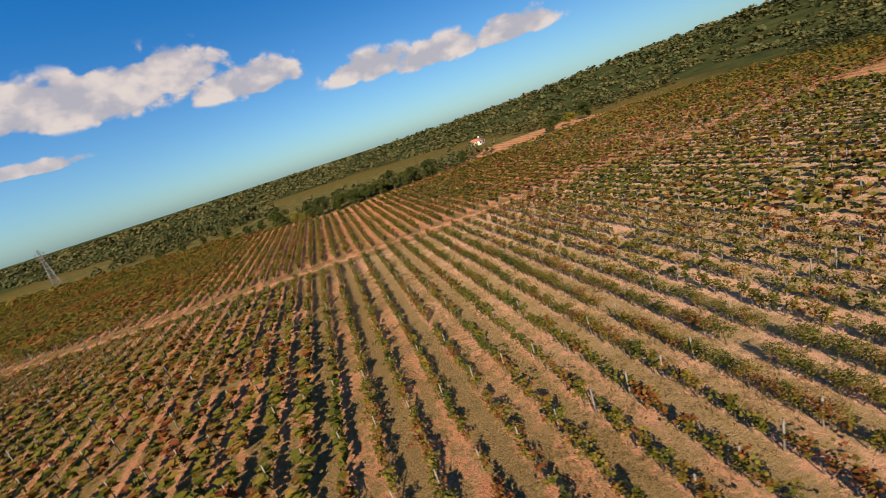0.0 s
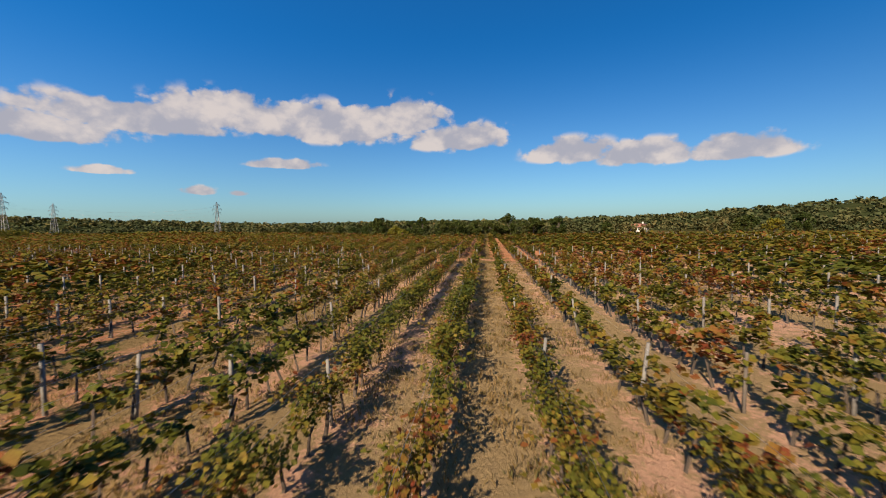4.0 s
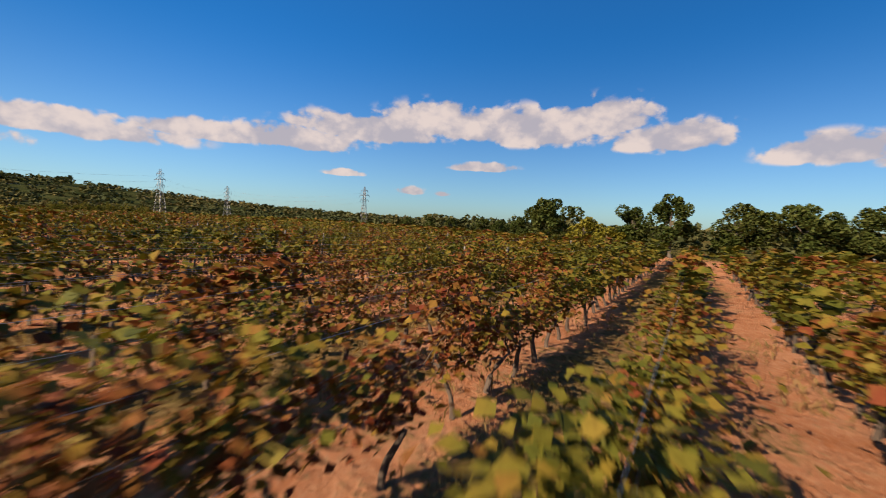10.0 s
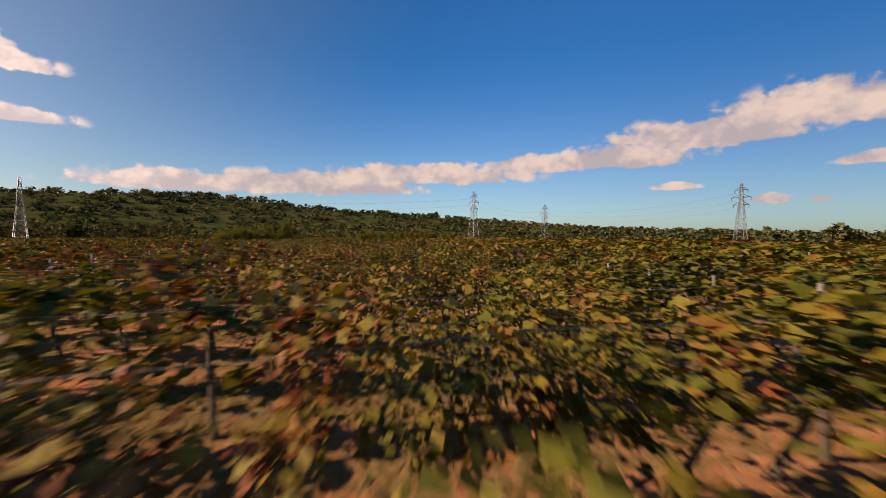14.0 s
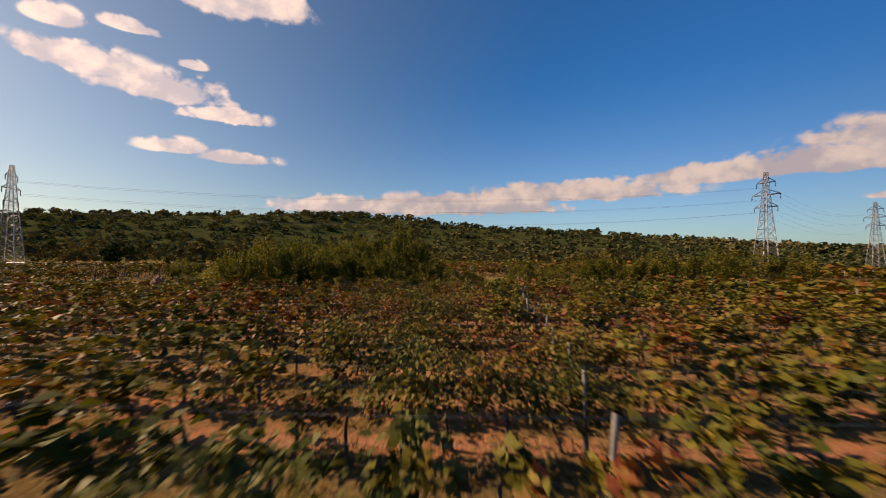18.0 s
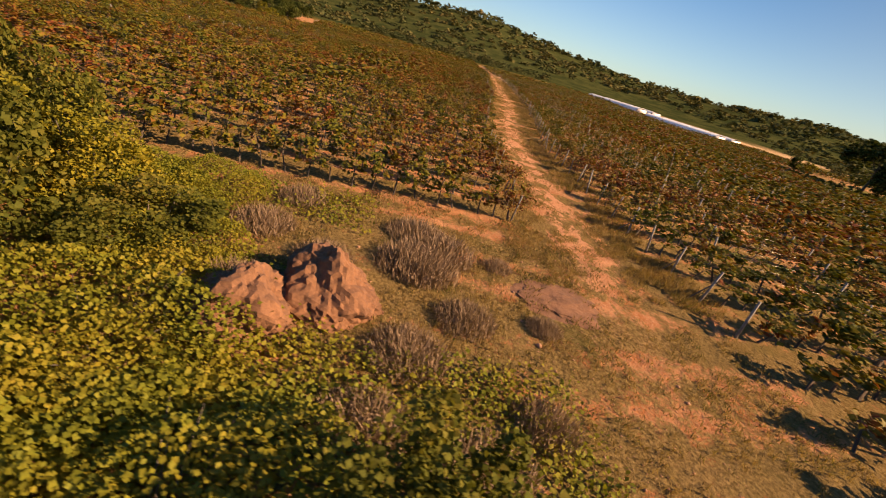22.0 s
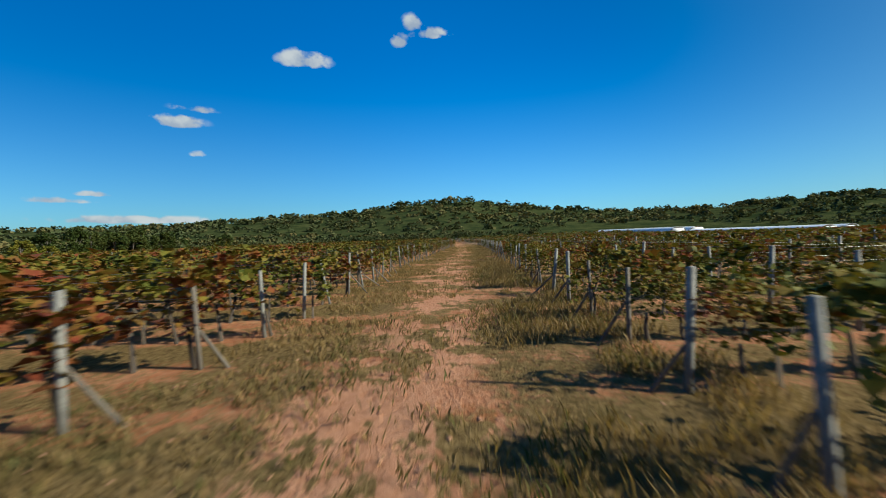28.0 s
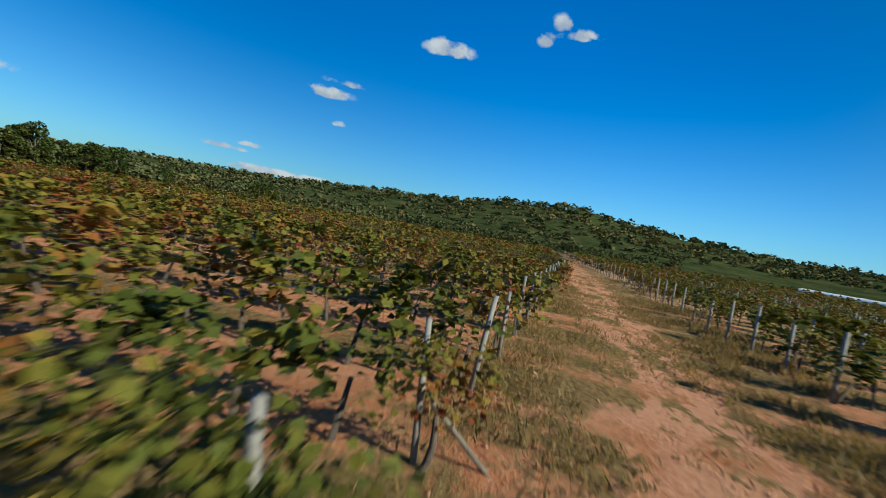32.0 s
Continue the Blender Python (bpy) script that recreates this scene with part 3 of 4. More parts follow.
# the lane: a bare trodden track with ragged edges and patches beside it
line = n.add("ShaderNodeFloatCurve", {1: n.math("MULTIPLY", n.math("ADD", sxyz.outputs[0], 175.0), 1 / 220.0)})
curve = line.mapping.curves[0]
for i, (tx, ty) in enumerate(TRACK):
    at = ((tx + 175.0) / 220.0, (ty - 70.0) / 40.0)
    if 0 < i < len(TRACK) - 1:
        curve.points.new(*at)
    else:
        curve.points[0 if i == 0 else -1].location = at
line.mapping.update()
aside = n.math("SUBTRACT", sxyz.outputs[1], n.math("ADD", n.math("MULTIPLY", line.outputs[0], 40.0), 70.0))
wander = n.math("MULTIPLY", n.math("SUBTRACT", n.noise(pos, 0.7, 4.0, 0.65), 0.5), 2.4)
spots = n.noise(n.add("ShaderNodeVectorMath", {0: pos, 1: (0.6, 1.0, 1.0)}, operation="MULTIPLY").outputs[0], 0.75, 7.0, 0.72)
bare = n.math("MULTIPLY", n.ramp(n.math("ABSOLUTE", n.math("ADD", aside, wander)), 0.4, 1.9, 1.0, 0.0), n.ramp(spots, 0.475, 0.525))
bare = n.math("MULTIPLY", bare, n.ramp(sxyz.outputs[0], -162.0, -152.0, 0.12, 1.0))
within = n.math("MULTIPLY", n.ramp(n.math("ABSOLUTE", n.math("SUBTRACT", sxyz.outputs[0], -62.0)), 96.0, 112.0, 1.0, 0.0), n.ramp(n.math("ABSOLUTE", aside), 3.4, 4.2, 1.0, 0.0))
amount = n.math("SUBTRACT", amount, n.math("MULTIPLY", n.math("MULTIPLY", bare, within), 0.3))
amount = n.math("ADD", amount, n.math("MULTIPLY", within, 0.05))
# the western rows stand in dry grass
amount = n.math("ADD", amount, n.ramp(sxyz.outputs[0], -158.0, -146.0, 0.03, 0.0))
# rough grass round the thickets
amount = n.math("ADD", amount, n.ramp(sxyz.outputs[0], -174.0, -164.0, 0.16, 0.0))
# the southern alleys too
amount = n.math("ADD", amount, n.ramp(aside, -6.0, -3.0, 0.05, 0.0))
# and the northern ones partly
amount = n.math("ADD", amount, n.math("MULTIPLY", n.ramp(aside, 3.0, 7.0, 0.0, 0.05), n.ramp(sxyz.outputs[0], -56.0, -40.0, 1.0, -0.8)))
# paler earth and straw colours towards the south-east
south = n.math("MULTIPLY", n.ramp(aside, -6.0, 0.0, 1.0, 0.0), n.ramp(n.math("ADD", sxyz.outputs[0], n.math("MULTIPLY", sxyz.outputs[1], 0.2)), 4.0, 22.0, 0.08, 0.85))
soil = n.mix(south, soil, (0.7, 0.43, 0.29, 1))
grass = n.mix(south, grass, (0.42, 0.3, 0.155, 1))
col = n.mix(n.ramp(amount, 0.635, 0.745), soil, grass)
# rough weedy verge along the southern edge of the lane, shade painted in
shaded_verge = n.math("MULTIPLY", n.math("MULTIPLY", n.ramp(n.math("ADD", aside, n.math("MULTIPLY", wander, 0.5)), -1.6, -0.7, 1.0, 0.0), within), n.ramp(clump, 0.38, 0.62, 0.0, 0.6))
col = n.mix(shaded_verge, col, n.mix(n.ramp(small, 0.35, 0.65), (0.1, 0.075, 0.03, 1), (0.22, 0.145, 0.065, 1)))
col = n.mix(n.math("MULTIPLY", n.math("MULTIPLY", bare, within), n.ramp(small, 0.3, 0.65, 0.3, 0.85)), col, (0.63, 0.33, 0.2, 1))
# scrub beyond the northern end of the rows, but for one ploughed field
end = n.math("ADD", n.math("MAXIMUM", n.math("MULTIPLY", sxyz.outputs[0], -0.62), n.math("MULTIPLY", sxyz.outputs[0], 0.14)), 152.0)
beyond = n.ramp(n.math("SUBTRACT", sxyz.outputs[1], end), 2.0, 8.0)
plough = n.math("MULTIPLY", n.ramp(n.math("ABSOLUTE", n.math("SUBTRACT", sxyz.outputs[0], 86.0)), 36.0, 42.0, 1.0, 0.0), n.ramp(sxyz.outputs[1], 196.0, 204.0, 1.0, 0.0))
scrub = n.mix(n.ramp(n.noise(pos, 0.2, 5.0, 0.7), 0.35, 0.65), (0.07, 0.075, 0.024, 1), (0.17, 0.135, 0.05, 1))
col = n.mix(n.math("MULTIPLY", beyond, n.math("SUBTRACT", 1.0, plough)), col, scrub)
# green meadow beyond the south-western end
meadow = n.math("MULTIPLY", n.ramp(n.math("ADD", sxyz.outputs[1], n.math("MULTIPLY", mid_, 6.0)), -6.0, 2.0, 1.0, 0.0), n.ramp(sxyz.outputs[0], -60.0, -46.0, 1.0, 0.0))
col = n.mix(meadow, col, n.mix(n.ramp(n.noise(pos, 0.25, 5.0, 0.7), 0.35, 0.65), (0.075, 0.095, 0.026, 1), (0.18, 0.16, 0.055, 1)))
# the far fields: unbroken brown and olive vines
reach = n.add("ShaderNodeVectorMath", {0: pos, 1: (*MIDDLE, 0.0)}, operation="DISTANCE").outputs["Value"]
crop = n.mix(n.ramp(n.noise(pos, 0.35, 5.0, 0.7), 0.35, 0.65), (0.085, 0.08, 0.022, 1), (0.15, 0.1, 0.034, 1))
col = n.mix(n.math("MULTIPLY", n.ramp(reach, 190.0, 250.0), n.math("SUBTRACT", 1.0, plough)), col, crop)
# wooded hills beyond the field
far = n.ramp(n.noise(pos, 0.05, 5.0, 0.7), 0.35, 0.65)
wood = n.mix(far, (0.028, 0.04, 0.015, 1), (0.065, 0.072, 0.026, 1))
col = n.mix(n.ramp(n.math("ADD", reach, n.math("MULTIPLY", n.noise(pos, 0.012, 2.0), 160.0)), 330.0, 380.0), col, wood)
col = n.mix(n.ramp(grain, 0.3, 0.75, 0.0, 0.3), col, n.mix(1.0, col, (0.5, 0.47, 0.45, 1), "MULTIPLY"))
bump = n.add("ShaderNodeBump", {"Strength": 1.0, "Distance": 0.1, "Height": n.math("ADD", n.math("ADD", small, n.math("MULTIPLY", clump, 1.6)), n.math("MULTIPLY", grain, 0.4))})
p = n.add("ShaderNodeBsdfPrincipled", {"Base Color": col, "Roughness": 0.95, "Specular IOR Level": 0.0, "Normal": bump.outputs[0]})
finish(n, p.outputs[0])
thing("ground", "red earth with dry grass strips between the vine rows", "ground", kind="structure", data=make_ground())


# ---------------------------------------------------------------- grapevines
def vine_trunk(r):
    h = r.uniform(0.55, 0.75)
    lean, t = r.normal(0, 0.08, 2), np.linspace(0, 1, 5)
    pts = np.stack([lean[0] * t + 0.03 * np.sin(5 * t + r.uniform(0, 6)), lean[1] * t + 0.03 * np.sin(4 * t + r.uniform(0, 6)), h * t - 0.05], 1)
    return tube(pts, 0.045 * (1 - 0.4 * t) * r.uniform(0.8, 1.2), 6), pts[-1]


def vine_canes(r, top):
    out = []
    for s in (-1, 1):
        t = np.linspace(0, 1, 5)
        out.append(tube(np.stack([top[0] + 0.05 * np.sin(6 * t), top[1] + s * 0.55 * t, top[2] + 0.12 * np.sin(2.5 * t)], 1), 0.02 * (1 - 0.5 * t), 4))
        for k in range(2):
            y = top[1] + s * r.uniform(0.1, 0.5)
            q = r.normal(0, 0.22)
            out.append(tube(np.stack([q * t, y + r.normal(0, 0.1) * t, top[2] + 0.1 + 0.6 * t - 0.15 * t * t], 1), 0.009 * (1 - 0.4 * t), 4))
    return out


def vine_points(r, n, full=1.0):
    """Leaf places: shoots rise from the arms, spread and hang over."""
    shoots = max(6, min(26, n // 14))
    y0, w = r.uniform(-0.6, 0.6, shoots), r.normal(0, 0.17, shoots)
    height = r.uniform(0.5, 1.16, shoots) * full
    k = r.integers(0, shoots, n)
    t = r.uniform(0.0, 1.0, n) ** 0.8
    z = 0.5 + height[k] * np.sin(t * 2.0) / np.sin(1.57)
    x = w[k] * 1.7 * t ** 1.5 + r.normal(0, 0.09, n)
    y = y0[k] + r.normal(0, 0.12, n)
    return np.stack([x, y, z + r.normal(0, 0.05, n)], 1)


VINE_SETS = []
for i in range(8):
    r = np.random.default_rng(100 + i)
    trunk, top = vine_trunk(r)
    full = (1.0, 0.9, 1.12, 0.8, 0.98, 1.08, 0.68, 0.95)[i]
    VINE_SETS.append({
        "trunk": trunk, "canes": vine_canes(r, top),
        "near": leaves(vine_points(r, int(390 * full), full), 0.108, r, 0.45, 0.3),
        "mid": leaves(vine_points(r, int(95 * full), full), 0.2, r, 0.45, 0.3),
        "low": leaves(vine_points(r, int(13 * full), full), 0.57, r, 0.5, 0.2),
        "far": leaves(vine_points(r, int(7 * full), full), 0.86, r, 0.6, 0.1),
        "stick": tube(np.array([[0, 0, 0], [top[0], top[1], 0.7]]), np.array([0.045, 0.03]), 3),
    })


def planted(block):
    """Where the vines and posts of a block stand: every row runs along y."""
    name, xs0, xs1, spacing, step, gap = block
    r = np.random.default_rng(sum(map(ord, name)))
    vines, posts = [], []
    for x in np.arange(xs0, xs1, spacing):
        first, last = reach_of(name, x)
        y = np.arange(first + r.uniform(-0.1, 0.4), last - r.uniform(0.0, 0.5), step)
        y = y + r.normal(0, 0.1, len(y))
        keep = (r.uniform(0, 1, len(y)) > gap) & allowed(np.full(len(y), x), y)
        vines.append(np.stack([x + r.normal(0, 0.07, len(y)), y], 1)[keep])
        py = np.concatenate([np.arange(first + 0.1, last - 3, 6.6), [last - 0.2]])
        if name in ("north", "upper"):
            py = np.concatenate([py[:1], py[6::3]])[int(r.uniform(0, 1) < 0.1):]
        posts.append(np.stack([np.full(len(py), x), py], 1)[allowed(np.full(len(py), x), py)])
    return np.concatenate(vines), np.concatenate(posts)


def allowed(x, y):
    """Off the tracks, the headlands and the thickets."""
    ok = np.ones(len(x), bool)
    for x0, x1, y0, y1 in CLEAR:
        ok &= ~((x > x0) & (x < x1) & (y > y0) & (y < y1))
    return ok


all_vines, all_posts = zip(*(planted(b) for b in BLOCKS))
all_vines, all_posts = np.concatenate(all_vines), np.concatenate(all_posts)
dist = path_distance(all_vines[:, 0], all_vines[:, 1])
vz = ground_z(all_vines[:, 0], all_vines[:, 1])
turn = rng.choice([0.0, np.pi], len(all_vines)) + rng.normal(0, 0.2, len(all_vines))
grow = rng.uniform(0.8, 1.12, len(all_vines)) * 0.95
# the rows west and north are bushy, the younger ones by the crossing low and slim
north_side = all_vines[:, 1] > lane_middle(all_vines[:, 0])
bushy = (all_vines[:, 0] < -130) | (north_side & (all_vines[:, 0] < -34))
young = north_side & (np.abs(all_vines[:, 0] + 8) < 26)
broad = np.where(bushy, 1.75, np.where(dist > 22, 1.5, np.where(young & (dist < 4.5), 1.3, np.where(young, 1.5, 1.15))))
grow = np.where(young, grow * np.where(dist < 4.5, 0.98, 1.04), grow)
grow = np.where(bushy & north_side, grow * 1.1, grow)
which = rng.integers(0, 8, len(all_vines))


def scatter(name, key, pick, mat):
    """All vines of one detail in one mesh."""
    chunks = []
    for s in range(8):
        ids = np.flatnonzero(pick & (which == s))
        if not len(ids):
            continue
        v, f = VINE_SETS[s][key]
        c, sn = np.cos(turn[ids])[:, None], np.sin(turn[ids])[:, None]
        g, wide_ = grow[ids][:, None], broad[ids][:, None]
        x, y, z = v[:, 0][None] * g * wide_, v[:, 1][None], v[:, 2][None] * g
        V = np.stack([c * x - sn * y + all_vines[ids, 0][:, None], sn * x + c * y + all_vines[ids, 1][:, None], z + vz[ids][:, None]], -1)
        F = f[None] + (np.arange(len(ids)) * len(v))[:, None, None]
        chunks.append((V.reshape(-1, 3), F.reshape(-1, f.shape[1])))
    V, F = join(chunks)
    return fast_mesh(name, V, F, mat)


order = np.argsort(dist)
hero = np.zeros(len(dist), bool)
hero[order[:HERO_VINES]] = True
near = (dist < 4.2) & ~hero
mid = (dist >= 4.2) & ~hero & (dist < 20)
low = (dist >= 20) & (dist < 70)
far = dist >= 70
for tag, pick, key in (("close", near, "near"), ("middle", mid, "mid"), ("distant", low, "low"), ("farthest", far, "far")):
    rows_ob = thing("vine_rows", f"rows of autumn grapevines in green, yellow and rust, {tag} rows of the field", "vineyard", kind="stuff")
    part("foliage", scatter("foliage", key, pick, mat_vine), None, rows_ob)
    if key in ("near", "mid"):
        part("trunks", scatter("trunks", "stick" if key != "near" else "trunk", pick, mat_bark), None, rows_ob, "dark gnarled trunks")

sets = []
for s in VINE_SETS:
    sets.append([fast_mesh("trunk", *s["trunk"], mat_bark, smooth=True), fast_mesh("foliage", *s["near"], mat_vine)] + [fast_mesh("cane", *c, mat_bark) for c in s["canes"]])
LABELS = ("autumn grapevine with rust and green leaves on bare earth", "bushy green grapevine with dark gnarled trunk", "tall grapevine with yellowing leaves over dry grass",
          "thin grapevine with sparse reddish leaves", "grapevine with brown-green leaves trained on wire", "full grapevine with hanging leafy shoots",
          "small grapevine with few withered leaves", "grapevine with mottled yellow leaves on red earth")
for i in np.flatnonzero(hero):
    s = which[i]
    g = float(grow[i])
    v = thing("grapevine", LABELS[s], "grapevine", "grapevines in the rows",
              at=Matrix.LocRotScale((*all_vines[i], vz[i]), Euler((0, 0, turn[i])), (g * float(broad[i]), 1, g)))
    for nm, me in zip(("trunk", "foliage") + ("cane",) * 6, sets[s]):
        part(nm, me, None, v)


# ---------------------------------------------------------------- posts and wires
def post_mesh(r, h, w, mat):
    v, f = box(-w / 2, w / 2, -w / 2, w / 2, -0.3, h, 0.86)
    v[4:, 2] += r.uniform(-0.015, 0.015, 4)
    v[:, :2] += r.normal(0, 0.004, (8, 2))
    return fast_mesh("vineyard_post", v, f, mat)


r = np.random.default_rng(5)
post_meshes = [post_mesh(r, h, w, m) for h, w, m in ((1.55, 0.08, mat_concrete), (1.48, 0.075, mat_concrete), (1.62, 0.085, mat_concrete), (1.42, 0.065, mat_post_wood))]
pd = path_distance(all_posts[:, 0], all_posts[:, 1])
keep = pd > 1.7
all_posts, pd = all_posts[keep], pd[keep]
near_posts = np.argsort(pd)[:280]
for i in near_posts:
    k = int(r.choice(4, p=(0.38, 0.3, 0.17, 0.15)))
    x, y = all_posts[i]
    post = thing("vineyard_post", "weathered grey concrete vineyard post in a vine row" if k < 3 else "old grey wooden vineyard stake in a vine row", "post", "posts of the trellis",
          data=post_meshes[k], at=pose(x, y, float(ground_z(x, y)), r.normal(0, 4.5), r.normal(0, 4.5), r.uniform(-8, 8)))
    # the row ends are propped by a strut towards the lane
    out = 1 if abs(y - south_edge(x)) < 0.6 else -1 if abs(y - north_edge(x)) < 0.6 else 0
    if out and r.uniform() < 0.5:
        foot = out * r.uniform(0.5, 0.85)
        part("strut", tube(np.array([[0.05, 0.02 * out, r.uniform(0.6, 0.85)], [0.05, foot, -0.08]]), np.array([0.026, 0.032]), 6), mat_post_wood, post, "leaning grey wooden strut")
rest = np.setdiff1d(np.flatnonzero(pd < 90), near_posts)
chunks = []
for i in rest:
    x, y = all_posts[i]
    v, f = box(-0.04, 0.04, -0.04, 0.04, -0.2, r.uniform(1.45, 1.72), 0.9)
    chunks.append((v + np.array([x, y, float(ground_z(x, y))]), f))
thing("far_posts", "rows of pale concrete posts across the vineyard", "post", kind="stuff", data=fast_mesh("far_posts", *join(chunks), mat_concrete))


def wires():
    chunks = []
    for name, x0, x1, spacing, step, gap in BLOCKS:
        for x in np.arange(x0, x1, spacing):
            first, last = reach_of(name, x)
            for y in np.arange(first + 0.1, last - 6.6, 6.6):
                ends = allowed(np.array([x, x]), np.array([y, y + 6.6])).all()
                if ends and path_distance(x, y + 3) < 14:
                    for z in (0.75, 1.2, 1.55):
                        t = np.linspace(0, 1, 4)
                        zz = z - 0.05 * np.sin(np.pi * t) + np.interp(t, [0, 1], [float(ground_z(x, y)), float(ground_z(x, y + 6.6))])
                        chunks.append(tube(np.stack([np.full(4, x), y + 6.6 * t, zz], 1), np.full(4, 0.003), 3))
    return join(chunks)


thing("trellis_wire", "thin bright trellis wires strung between the posts", "wire", kind="stuff", data=fast_mesh("trellis_wire", *wires(), mat_wire))


# ---------------------------------------------------------------- trees and shrubs
def crown_points(r, n, rx, ry, rz, zc, clumps):
    """Leaf places in uneven clumps round a crown, with gaps between them."""
    a, u = r.uniform(0, 2 * np.pi, clumps), r.uniform(-0.75, 1.0, clumps)
    k = np.sqrt(1 - u * u * 0.95) * r.uniform(0.35, 0.95, clumps)
    c = np.stack([rx * k * np.cos(a), ry * k * np.sin(a), zc + rz * u * r.uniform(0.6, 1.0, clumps)], 1)
    size = r.uniform(0.18, 0.38, clumps) * min(rx, rz)
    i = r.integers(0, clumps, n)
    d = r.normal(0, 1, (n, 3))
    d /= np.linalg.norm(d, axis=1)[:, None]
    return c[i] + d * (size[i] * r.uniform(0.5, 1.1, n) ** 0.5)[:, None], c


def make_tree(seed, height, width, leaf=0.3, count=3200, mat=None, label="", trunk_h=0.3):
    r = np.random.default_rng(seed)
    tree = thing("tree", label, "tree")
    zc, rz = height * (0.5 + trunk_h * 0.5), height * (0.5 - trunk_h * 0.5)
    pts, clumps = crown_points(r, count, width / 2, width / 2 * r.uniform(0.85, 1.1), rz, zc, 26)
    t = np.linspace(0, 1, 6)
    top = height * 0.75
    stem = np.stack([0.25 * np.sin(3 * t), 0.2 * np.sin(2.2 * t + 1) - 0.17, top * t - 0.3], 1)
    part("trunk", tube(stem, height * 0.028 * (1 - 0.8 * t) + 0.02, 8), mat_trunk, tree, smooth=True)
    for c in clumps[:7]:
        z0 = height * r.uniform(0.2, 0.5)
        s = np.array([np.interp(z0, stem[:, 2], stem[:, 0]), np.interp(z0, stem[:, 2], stem[:, 1]), z0])
        mid = (s + c) / 2 + np.array([0, 0, 0.06 * height])
        part("limb", tube(np.array([s, mid, c]), np.array([0.011, 0.008, 0.003]) * height, 5), mat_trunk, tree)
    part("crown", leaves(pts, leaf, r, 0.3), mat or mat_tree, tree)
    return tree


def dome_points(r, n, width, height):
    """Leaf places over a low lumpy cover, thick at its surface."""
    a, d = r.uniform(0, 2 * np.pi, n), np.sqrt(r.uniform(0, 1, n))
    x, y = d * np.cos(a) * width / 2, d * np.sin(a) * width / 2
    lump = 0.62 + 0.28 * wave(x, y, 0.8, 4.0) + 0.16 * wave(x, y, 0.33, 7.0)
    z = height * np.sqrt(np.maximum(1 - d ** 3, 0)) * lump
    return np.stack([x, y, np.maximum(z * (1 - 0.5 * r.uniform(0, 1, n) ** 3) + r.normal(0, 0.05, n), 0.02)], 1)


def make_shrub(seed, height, width, leaf, count, mat, label, name="shrub", plumes=0):
    r = np.random.default_rng(seed)
    s = thing(name, label, "shrub")
    pts, clumps = crown_points(r, count, width / 2, width / 2 * r.uniform(0.8, 1.1), height * 0.5, height * 0.45, 30)
    pts[:, 2] = np.abs(pts[:, 2]) + 0.05
    share = {"bramble": 1.0, "thicket": 0.15}.get(name, 0.45)
    k = int(count * share)
    pts = np.concatenate([dome_points(r, k, width * 1.05, height * 1.15), pts[k:]])
    part("foliage", leaves(pts, leaf, r, 0.35), mat, s)
    stems = []
    for c in clumps[:12]:
        t = np.linspace(0, 1, 4)
        b = np.array([c[0] * 0.3, c[1] * 0.3, -0.1])
        stems.append(tube(b + (np.array([c[0], c[1], abs(c[2])]) - b) * t[:, None], 0.03 * (1 - 0.7 * t) * height / 2, 4))
    tagged(part("stem_tangle", join(stems), mat_trunk, s), kind="stuff")
    if plumes:
        a, d = r.uniform(0, 2 * np.pi, plumes), width * 0.42 * np.sqrt(r.uniform(0, 1, plumes))
        chunks = []
        for x, y in zip(d * np.cos(a), d * np.sin(a)):
            h = height * r.uniform(0.8, 1.12)
            chunks.append(tube(np.array([[x, y, h * 0.5], [x + r.normal(0, 0.06), y + r.normal(0, 0.06), h]]), np.array([0.012, 0.006]), 3))
        tagged(part("seed_stalks", join(chunks), mat_dead, s, "dry upright seed stalks"), kind="stuff")
    return s


def make_weed(seed, height, width):
    """A clump of dry upright stalks, thin and leaning."""
    r = np.random.default_rng(seed)
    s = thing("weed_clump", "dry pale brown clump of weed stalks on the headland", "weeds")
    n = 1500
    a, d, lean, b = r.uniform(0, 6.3, n), width / 2 * r.uniform(0, 1, n) ** 0.6, r.uniform(0, 6.3, n), r.uniform(0, 6.3, n)
    h = height * r.uniform(0.4, 1.15, n) * (1.05 - 0.6 * (2 * d / width) ** 2)
    foot = np.stack([d * np.cos(a), d * np.sin(a), np.full(n, -0.02)], 1)
    tip = foot + np.stack([np.cos(lean) * h * 0.45, np.sin(lean) * h * 0.45, h], 1)
    w = np.stack([np.cos(b), np.sin(b), np.zeros(n)], 1) * r.uniform(0.004, 0.014, n)[:, None]
    v = np.stack([foot - w, foot * 0.4 + tip * 0.6 - w, tip, foot * 0.4 + tip * 0.6 + w], 1)
    tagged(part("stalk_tangle", (v.reshape(-1, 3), np.arange(4 * n).reshape(n, 4)), mat_dead, s), kind="stuff")
    pts = np.stack([d * np.cos(a), d * np.sin(a), h * r.uniform(0.3, 1.0, n)], 1)[:700]
    tagged(part("dry_leaves", leaves(pts, 0.045, r, 0.3), mat_dead, s), kind="stuff")
    return s


def place(ob, x, y, z=None, turn=0.0, size=1.0, first=False, tall=1.0):
    z = float(ground_z(x, y)) if z is None else z
    m = Matrix.LocRotScale((x, y, z), Euler((0, 0, turn)), (size, size, size * tall))
    if first:
        ob.matrix_basis = m
        return ob
    ob2 = copy_thing(ob, pose(0, 0, 0))
    ob2.matrix_basis = m
    return ob2


